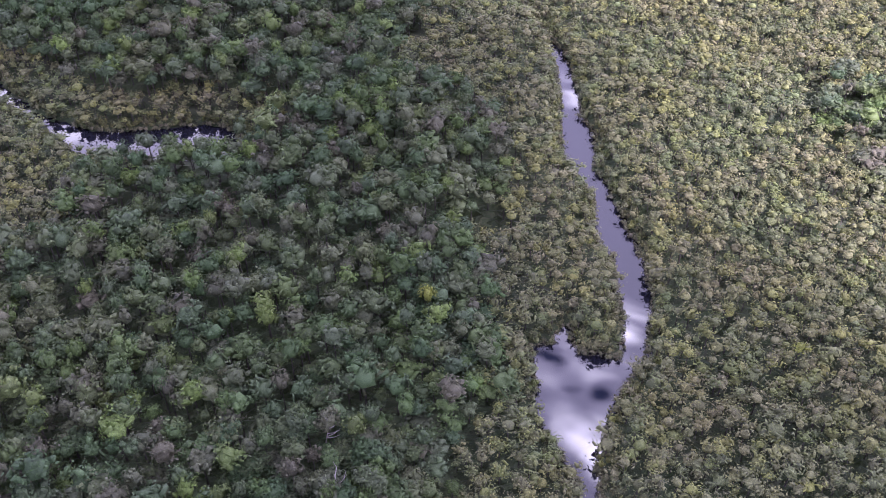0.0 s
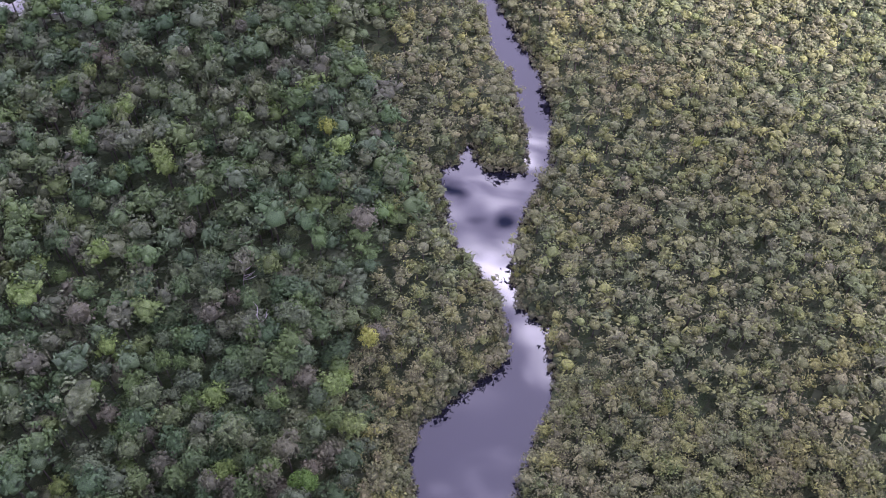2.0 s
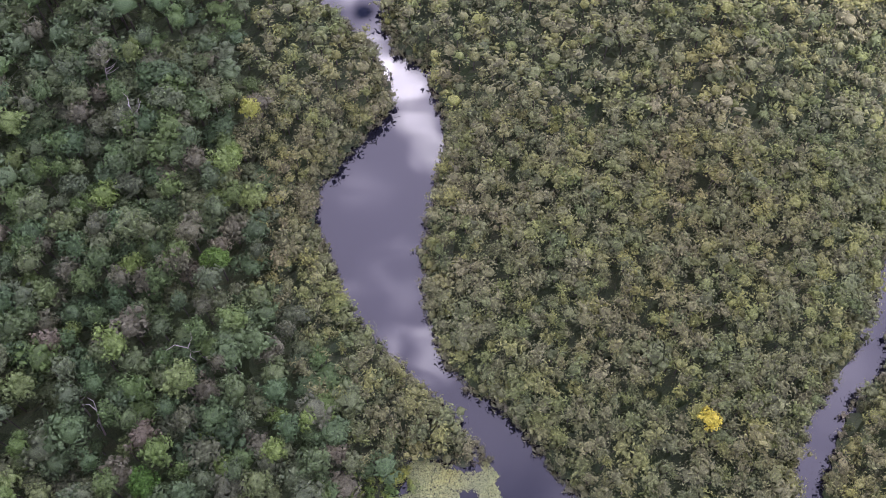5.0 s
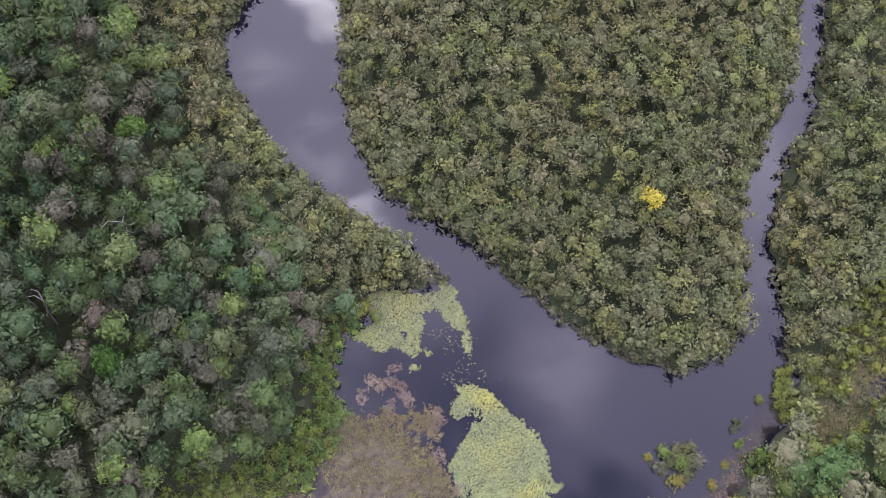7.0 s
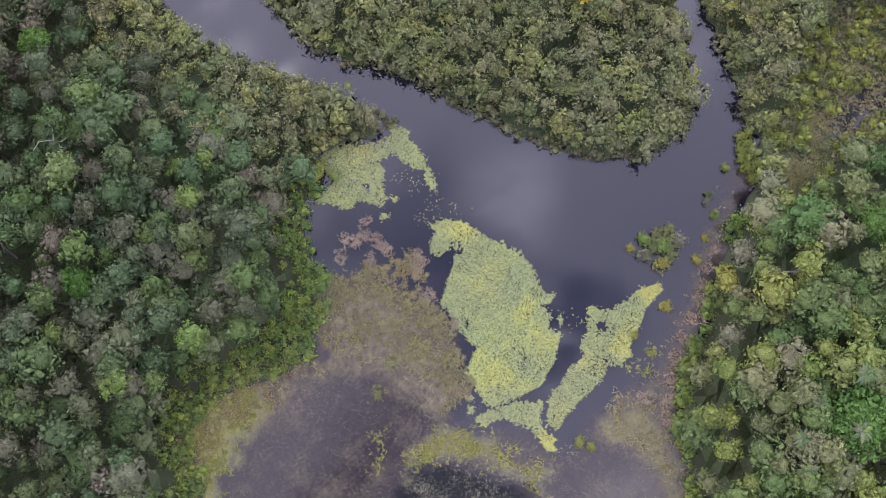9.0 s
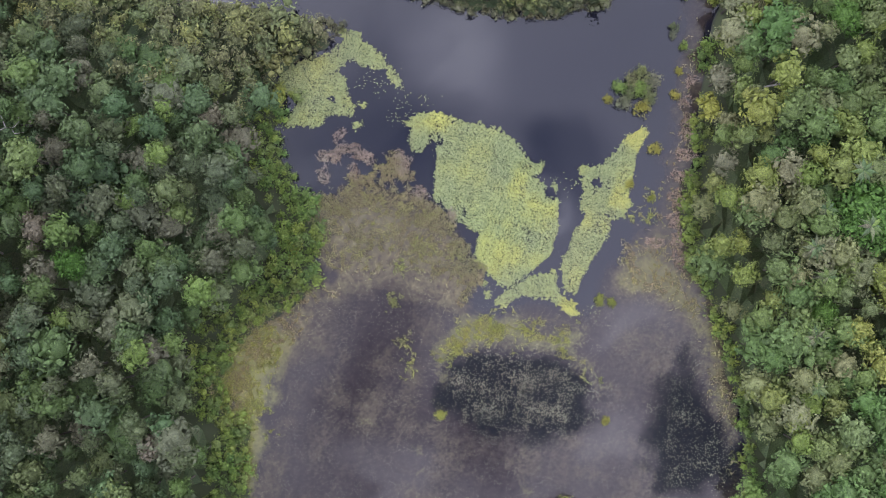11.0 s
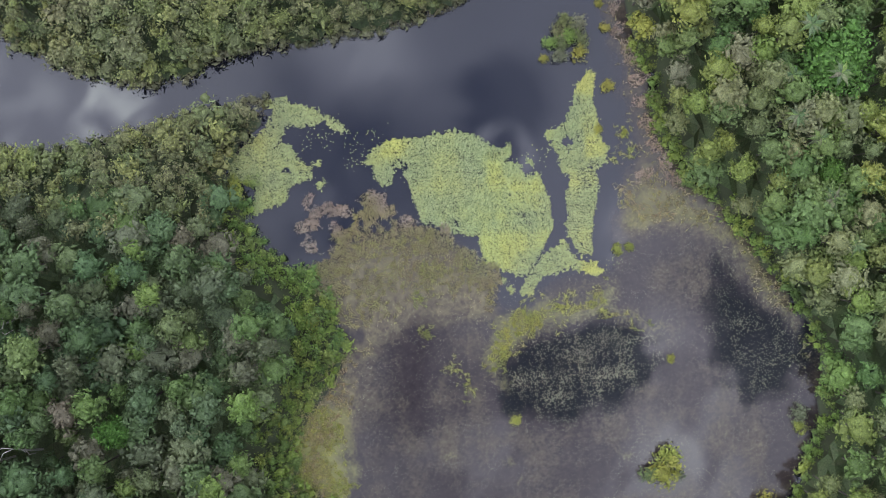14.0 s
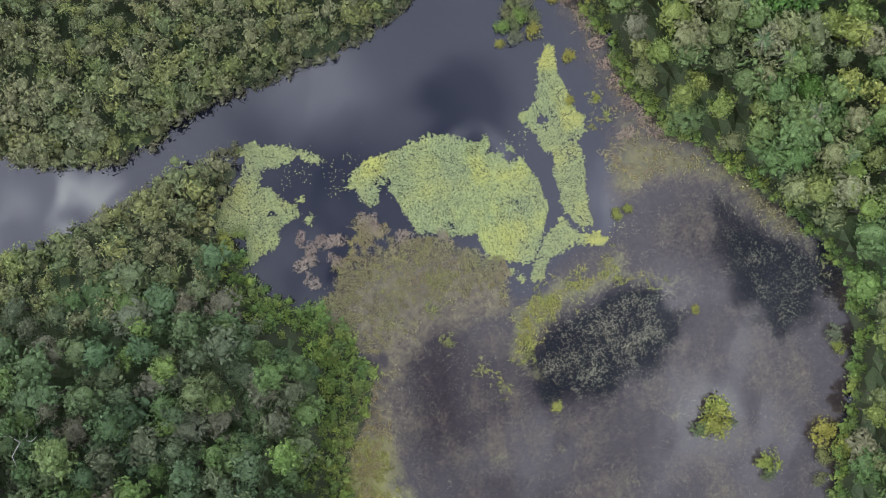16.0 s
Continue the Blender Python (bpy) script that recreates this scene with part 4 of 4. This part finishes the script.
def loose(places, wide, density):
    """Points strewn thinly about places."""
    out = []
    for x, y in places:
        n = max(3, int(density * 6.3 * wide * wide))
        out.append(RNG.normal(0, wide, (n, 2)) + (x, y))
    return np.concatenate(out).T


pads("drifting_pads", *loose([(13, 38), (12, 36), (10, 38), (14, 33), (13, 31), (12, 29), (17, 30), (15, 36), (28, 6), (30, 4), (21, -16), (11, 30)], 0.9, 3.0), 0.1, "loose floating pads drifting between the mats", "water plants", PAD_LEAF)

def field(outline, density, soft=2.5, ragged=2.0, seed=1.0, clumped=0.8):
    """Points strewn in an outline, thinning to its edge and in drifts."""
    poly = np.array(outline, float)
    lo, hi = poly.min(0) - 3, poly.max(0) + 3
    n = int((hi - lo).prod() * density)
    x, y = RNG.uniform(lo[0], hi[0], n), RNG.uniform(lo[1], hi[1], n)
    u, v = x + ragged * wob(x, y, 2.2, seed), y + ragged * wob(x, y, 2.2, seed + 4)
    depth = np.where(inside(poly, u, v), gap(poly, u, v), -1)
    chance = np.clip(depth / soft, 0, 1) * np.clip(0.55 + 0.9 * wob(x, y, 2.6, seed + 2) + clumped * wob(x, y, 0.8, seed + 3), 0.02, 1)
    ok = (RNG.random(n) < chance) & ((to_water(x, y) < 2.5) | (x > 69)) & (within(PUDDLE, x, y, 1.0) < 0.1)
    return np.stack([x[ok], y[ok]])


def tufts(name, xy, tall, label, leaf):
    """Tufts of narrow leaning blades that stand in the shallow water."""
    x, y = xy
    n = len(x)
    away = to_water(x, y)
    root = np.where(away > 0, np.maximum(0.2 + away * 0.05, 0.1), -0.1)
    vs, tone = [], np.clip(0.5 + 0.45 * wob(x, y, 4.0, 3.3) + 0.3 * wob(x, y, 1.2, 6.1) + RNG.normal(0, 0.15, n), 0, 0.99)
    for k in range(4):
        a, h = RNG.uniform(0, 6.283, n), tall * RNG.uniform(0.5, 1.2, n)
        lean = RNG.uniform(0.7, 1.7, n)
        d = np.stack([np.cos(a), np.sin(a), np.zeros(n)], 1)
        s = np.stack([-np.sin(a), np.cos(a), np.zeros(n)], 1) * (0.03 + 0.03 * tall)
        base = np.stack([x, y, root], 1)
        mid = base + d * (h * lean * 0.45)[:, None] + np.stack([np.zeros(n), np.zeros(n), h * 0.45 + 0.1], 1)
        tip = base + d * (h * lean)[:, None] + np.stack([np.zeros(n), np.zeros(n), h * 0.5 + 0.1], 1)
        vs.append(np.stack([base, mid + s, tip, mid - s], 1))
    v = np.stack(vs, 1).reshape(-1, 3)
    i = np.arange(4 * n)[:, None] * 4
    ob = new(name, mesh_of(name, v, np.concatenate([i + (0, 1, 2), i + (0, 2, 3)]), [leaf], tint=np.repeat(tone, 16)))
    return tagged(ob, label, "marsh grass", kind="stuff")


tufts("bank_grass", fringe, 0.5, "pale olive grass hanging into the river along its banks", FRINGE_BLADE)
tufts("sedge", np.concatenate([field(OLIVE, 13.0, 4.0, 2.2, 1.0), field(FRINGE, 24.0, 1.2, 1.6, 1.6), field(EAST_RIM, 8.0, 3.0, 1.5, 2.0), field(CLEARING, 40.0, 1.0, 1.0, 4.0), field(SCRUB, 12.0, 1.0, 1.0, 4.4), field(NORTH_STRIP, 2.0, 2.0, 1.5, 3.0)], 1), 0.45, "olive-brown sedge standing in the shallows", SEDGE_LEAF)
tufts("green_sedge", np.concatenate([field(GREEN, 20.0, 3.5, 2.0, 3.0), field(RIM, 12.0, 3.5, 2.0, 3.5), loose([(-9, -2.6), (-10, -6.5), (36, -6), (40, -5), (38, -8), (-2, 8), (3, 10), (-6, 4)], 0.8, 6)], 1), 0.45, "yellow-green sedge in drifts on the marsh", GREEN_SEDGE_LEAF)
rest = [(-30, 12), (-12, 18), (5, 5), (20, -14), (36, -10), (40, -24), (32, -46), (18, -60), (-30, -66), (-46, -40), (-45, -10)]
pads("marsh_pads", *np.concatenate([field(DARK, 26.0, 3.0, 3.0, 6.0, 0.2), field(DARK_EAST, 11.0, 3.0, 3.0, 7.0, 0.2)], 1), 0.058, "small pale pads dotting the dark marsh water", "water plants", DOT_LEAF)
pads("strewn_pads", *field(rest, 7.0, 2.0, 2.0, 8.0, 0.3), 0.034, "small pads strewn over the marsh", "water plants", DOT_LEAF)


# ---- shrubs and single trees ----
def shrub(name, x, y, width, height, leaf, label, form=0, base=0.0, group=""):
    f = KNOT.forms[form % len(KNOT.forms)]
    thing = tagged(new(name), label, "shrub", group)
    part("trunk", mesh_of("trunk", *f["trunk"], [BARK], smooth=True), thing)
    part("crown", mesh_of("crown", *f["crown"], [leaf], smooth=True), thing)
    thing.matrix_basis = Matrix.LocRotScale((x, y, base - 0.25), Euler((0, 0, x * 1.7)), (width / 1.4, width / 1.4, height / 1.7))
    return thing


for k, (x, y, w, h) in enumerate([(45.4, 1.2, 1.35, 1.1), (38.2, -1.4, 1.0, 0.9), (53.2, 7, 1.1, 1.0), (56, 10, 0.9, 0.8)]):
    shrub("round_shrub", x, y, w, h, ROUND_LEAF, "round yellow-green shrub alone in the water", k, group="shrubs in the water")
for k, (x, y, w, h) in enumerate([(50.2, 13.4, 1.7, 2.2), (51, 11, 1.9, 2.4), (46, 13.3, 1.6, 1.8), (48.2, 13.2, 1.7, 2.2), (47.3, 8.2, 1.7, 2.0), (49.3, 9.2, 1.8, 2.2), (45.3, 10.6, 1.6, 1.6), (48.6, 11.2, 1.9, 2.4), (46.8, 11.5, 1.7, 2.0), (43.3, 12.7, 1.0, 1.0), (59.5, 16.8, 1.0, 1.4), (58.6, 15.8, 0.9, 1.2), (59, 13, 1.0, 1.3)]):
    shrub("islet_shrub", x, y, w, h, (LOW_LEAF, GREY_LEAF, SHORE_LEAF, LOW_LEAF, ROUND_LEAF)[k % 5], "sparse grey-green shrub of the small islet", k, group="islet shrubs")
for k, (x, y, w, h) in enumerate([(68.6, 24.6, 1.3, 1.6), (70.2, 24.7, 1.1, 1.6), (67.9, 22.4, 1.3, 1.8), (69.5, 22.8, 1.3, 2.0), (67.5, 20.8, 1.3, 1.8), (69.1, 21.1, 1.4, 2.0), (67.8, 19, 1.5, 2.0), (69.6, 19, 1.4, 1.9), (67.7, 17, 1.3, 1.8), (69.2, 16.7, 1.3, 1.8), (73.5, 21.7, 1.3, 1.8), (75, 20.8, 1.3, 1.8), (76.3, 20.8, 1.2, 1.8), (77.7, 20.3, 1.0, 1.6), (64.1, 20.3, 1.0, 1.3), (71.6, 16.7, 0.8, 1.0)]):
    shrub("creek_shrub", x, y, w, h, LIME_LEAF, "lime green shrub at the creek mouth", k, group="creek shrubs")
for k, (x, y, w, h) in enumerate([(-4, 43.5, 1.9, 2.4), (-15, 21, 1.6, 2.2), (23, -15, 1.2, 1.2), (24.5, -16.5, 1.0, 1.0), (40, -5.5, 0.8, 0.8), (-2.5, 44.8, 1.4, 2.0)]):
    shrub("lime_shrub", x, y, w, h, LIME_LEAF, "yellow-lime shrub at the water's edge", k, group="lime shrubs")
for k, (x, y, w, h) in enumerate([(-4.4, -41.6, 3.2, 3.2), (-1.4, -40.6, 2.4, 2.6), (-5.6, -39.6, 2.0, 2.2), (-3.2, -44, 1.2, 1.4), (-7.1, -51.6, 2.2, 2.4), (-9, -52.6, 1.4, 1.6), (1, -58.6, 2.6, 2.6), (-1, -62.3, 2.4, 2.6), (-3, -60, 1.7, 1.8), (16.4, -55.4, 1.9, 1.6),
                                  (14.6, -56.6, 1.4, 1.4), (-7, -61, 1.5, 1.2), (12.6, -32.4, 0.9, 0.7), (-10.3, -16.3, 1.1, 0.8)]):
    shrub("marsh_shrub", x, y, w, h, (ROUND_LEAF, LIME_LEAF, LOW_LEAF, GREY_LEAF, LIME_LEAF, LOW_LEAF)[k % 6], "olive-green shrub standing alone in the marsh", k, group="marsh shrubs")


def clump(x, y, wide, seed):
    """A half-drowned shrub: a loose tangle of thin brown twigs above the water."""
    rng = np.random.default_rng(seed)
    n = int(55 * wide * wide) + 20
    a, r = rng.uniform(0, 6.283, n), wide * np.sqrt(rng.random(n))
    r *= 1 + 0.35 * np.sin(2 * a + seed) + 0.2 * np.sin(5 * a + 2 * seed)
    twigs = []
    for k in range(3):
        b, l = rng.uniform(0, 6.283, n), rng.uniform(0.2, 0.55, n)
        base = np.stack([r * np.cos(a), r * np.sin(a), np.full(n, -0.1)], 1)
        d, side = np.stack([np.cos(b), np.sin(b), 0 * b], 1), np.stack([-np.sin(b), np.cos(b), 0 * b], 1) * 0.035
        mid = base + d * (0.5 * l)[:, None] + (0, 0, 0.3)
        twigs.append(np.stack([base, mid + side, base + d * l[:, None] + (0, 0, 0.38), mid - side], 1))
    v = np.stack(twigs, 1).reshape(-1, 3)
    i = np.arange(3 * n)[:, None] * 4
    thing = tagged(new("drowned_shrub"), "half-drowned shrub of bare brown twigs", "shrub", "drowned shrubs")
    part("stem", mesh_of("stem", *tube([(0, 0, -0.5), (0.05, 0, -0.1), (0.1, 0.05, 0.25)], [0.05, 0.04, 0.02], 5), [BARK]), thing)
    part("tangle", mesh_of("tangle", v, np.concatenate([i + (0, 1, 2), i + (0, 2, 3)]), [TWIG]), thing)
    thing.matrix_basis = pose(x, y, 0.0)


for k, (x, y, w) in enumerate([(-2.5, 31, 1.3), (-1.3, 30, 1.0), (-4.5, 28.6, 1.2), (0.2, 30.7, 1.2), (1.6, 33, 1.0), (2.1, 29.8, 1.1), (2.4, 28.3, 1.0), (3.3, 27.1, 1.2), (0.2, 26.3, 1.1), (8.2, 24.4, 1.0), (8.4, 22.7, 0.9), (-8.9, 26.7, 1.0), (-9, 23.7, 1.0),
                               (7.7, 17, 1.2), (7.3, 21.9, 1.2), (10, 11, 1.0), (52.5, 2, 1.3), (54, 5, 1.1), (49, -2.5, 1.4), (46, -5, 1.3), (43.5, -8, 1.4), (41, -11, 1.3), (39.5, -14, 1.4), (57, 7.5, 1.0), (36, -12, 1.3), (47.5, -6.5, 1.2), (51, 0, 1.1), (38, -17, 1.3)]):
    clump(x, y, w, k + 60)


def single_tree(name, x, y, width, height, species, leaf, label, form=0):
    f = species.forms[form]
    thing = tagged(new(name), label, "tree")
    part("trunk", mesh_of("trunk", *f["trunk"], [BARK], smooth=True), thing)
    for limb in f["limbs"]:
        part("limb", mesh_of("limb", *limb, [BARK], smooth=True), thing)
    part("crown", mesh_of("crown", *f["crown"], [leaf], smooth=True), thing)
    thing.matrix_basis = Matrix.LocRotScale((x, y, 0.2), Euler((0, 0, x)), (width / species.r, width / species.r, height / species.height))


for k, (x, y, r, h, kind) in enumerate(MARKS):
    name, leaf, label = (("fresh_green_tree", FRESH_LEAF, "spreading tree with a fresh bright green crown"), ("brown_tree", BROWN_LEAF, "tall tree with a brownish thinning crown"),
                         ("pale_tree", GREY_LEAF, "tree with a pale grey-green crown at the forest edge"), ("lime_tree", SHORE_LEAF, "broadleaf tree with a light lime crown"),
                         ("flowering_tree", YELLOW_LEAF, "tree covered in bright yellow blossom"), ("lime_tree", LIME_LEAF, "low rounded yellow-lime tree at the water's edge"))[kind]
    single_tree(name, x, y, r, h, *((BROAD, leaf, label, k % 2) if kind == 0 else (TALL, leaf, label, k % 7)))
for k, (x, y, r, h) in enumerate([(-17, 32, 2.7, 9), (-17.6, 28.6, 2.2, 7), (-14.6, 34.2, 2.0, 6.5), (-11.6, 44.5, 2.4, 7.5), (-14.5, 45.8, 2.6, 8), (-8.8, 43.9, 1.9, 5.5)]):
    single_tree("rainforest_tree", x, y, r, h, TALL, TALL_LEAF, "broadleaf tree with a dark green crown near the shore", k)
single_tree("yellow_tree", -67.7, 164.1, 2.2, 14, TALL, LIME_LEAF, "tall tree with a dull yellow crown", 2)
single_tree("lime_tree", -39.3, 112.2, 2.6, 13, TALL, LIME_LEAF, "tree with a lime green crown", 3)
single_tree("lime_tree", 17, 189, 2.4, 9, LOW, LIME_LEAF, "yellowish tree in the low forest", 4)


def bare_tree(x, y, height, seed, lean=0.2):
    """A dead tree: pale forked branches without leaves."""
    rng = np.random.default_rng(seed)
    thing = tagged(new("dead_tree"), "dead pale grey tree with bare branches", "dead tree", "dead trees")
    top = (lean * height * math.cos(seed), lean * height * math.sin(seed), height)
    part("trunk", mesh_of("trunk", *tube([(0, 0, -0.3), (top[0] * 0.4, top[1] * 0.4, height * 0.5), top], [0.22, 0.16, 0.06]), [PALE_BARK], smooth=True), thing)
    for k in range(6):
        t, a, l = rng.uniform(0.6, 0.97), rng.uniform(0, 6.28), rng.uniform(1.6, 3.2)
        o = (top[0] * t, top[1] * t, height * t)
        m = (o[0] + l * 0.55 * math.cos(a), o[1] + l * 0.55 * math.sin(a), o[2] + 0.45 * l)
        e = (o[0] + l * math.cos(a + 0.4), o[1] + l * math.sin(a + 0.4), o[2] + 0.6 * l)
        part("branch", mesh_of("branch", *tube([o, m, e], [0.1, 0.07, 0.03], 4), [PALE_BARK], smooth=True), thing)
    thing.matrix_basis = pose(x, y, 0.2)


for k, (x, y, h) in enumerate([(-57, 47, 12), (-60, 50, 11), (-59, 108, 15), (-41, 63, 12), (66, 0, 9), (-72, 120, 14), (69, -6, 9)]):
    bare_tree(x, y, h, k + 1)


def palm(x, y, height, seed):
    """A palm: a slim trunk and arching fronds with folded sides."""
    rng = np.random.default_rng(seed)
    thing = tagged(new("palm_tree"), "palm with arching green fronds above the forest", "palm tree", "palms east of the lagoon")
    part("trunk", mesh_of("trunk", *tube([(0, 0, -0.3), (0.1, 0, height * 0.5), (0, 0.1, height)], [0.16, 0.12, 0.1]), [BARK], smooth=True), thing)
    for k in range(13):
        a, l, rise = 2.4 * k + rng.uniform(-0.2, 0.2), rng.uniform(1.9, 2.6), rng.uniform(0.1, 0.9)
        d, s, vs, fs = np.array((math.cos(a), math.sin(a), 0)), np.array((-math.sin(a), math.cos(a), 0)), [], []
        for j in range(7):
            t = j / 6
            p = d * l * t + np.array((0, 0, height + rise * math.sin(t * 2.2) - 0.9 * t * t))
            w = 0.34 * math.sin(min(1, t * 1.15 + 0.12) * 3.0) + 0.02
            vs += [p, p + s * w + (0, 0, -0.16), p - s * w + (0, 0, -0.16)]
            if j:
                b = 3 * j
                fs += [(b - 3, b - 2, b + 1), (b - 3, b + 1, b), (b - 3, b, b + 2), (b - 3, b + 2, b - 1)]
        part("frond", mesh_of("frond", np.array(vs), np.array(fs), [TALL_LEAF]), thing)
    thing.matrix_basis = pose(x, y, 0.2)


for k, (x, y, h) in enumerate([(54, -31, 11), (55, -26, 11.5), (64, -28, 12), (60, -22, 11), (68, -20, 12), (47, -38, 10.5), (43, -45, 10)]):
    palm(x, y, h, k + 40)


# ---- the cloud whose shade lies over all but the north-eastern forest ----
def cloud_bank():
    """A heaped fair-weather cloud towards the sun, high over the forest to the east."""
    rng = np.random.default_rng(77)
    m = Mat("cloud")
    body = m.node("ShaderNodeBsdfDiffuse", Color=(0.9, 0.9, 0.9, 1))
    thin = m.node("ShaderNodeBsdfTransparent", Color=(1, 1, 1, 1))
    both = m.node("ShaderNodeMixShader", Fac=0.5)
    m.l.new(thin.outputs[0], both.inputs[1])
    m.l.new(body.outputs[0], both.inputs[2])
    mat = m.end(both.outputs[0])
    puffs, high = [], 1600
    shift = high / math.tan(radians(SUN_EL))
    for _ in range(290):
        x, y = rng.uniform(-420, 260), rng.uniform(-260, 400)
        over = (y - 325) + 0.72 * (x + 91)  # beyond the shade's north-eastern edge
        if over > -79 + 18 * math.sin(x / 23):
            continue
        puffs.append((np.array((x + shift, y, high + rng.uniform(-15, 25))) + ICO_V * (62, 62, 26) * rng.uniform(0.75, 1.1, (12, 1)), ICO_F))
    ob = new("cloud", mesh_of("cloud", *joined(puffs), [mat], smooth=True))
    tagged(ob, "heaped grey-white cloud high over the forest", "cloud", kind="stuff")


cloud_bank()
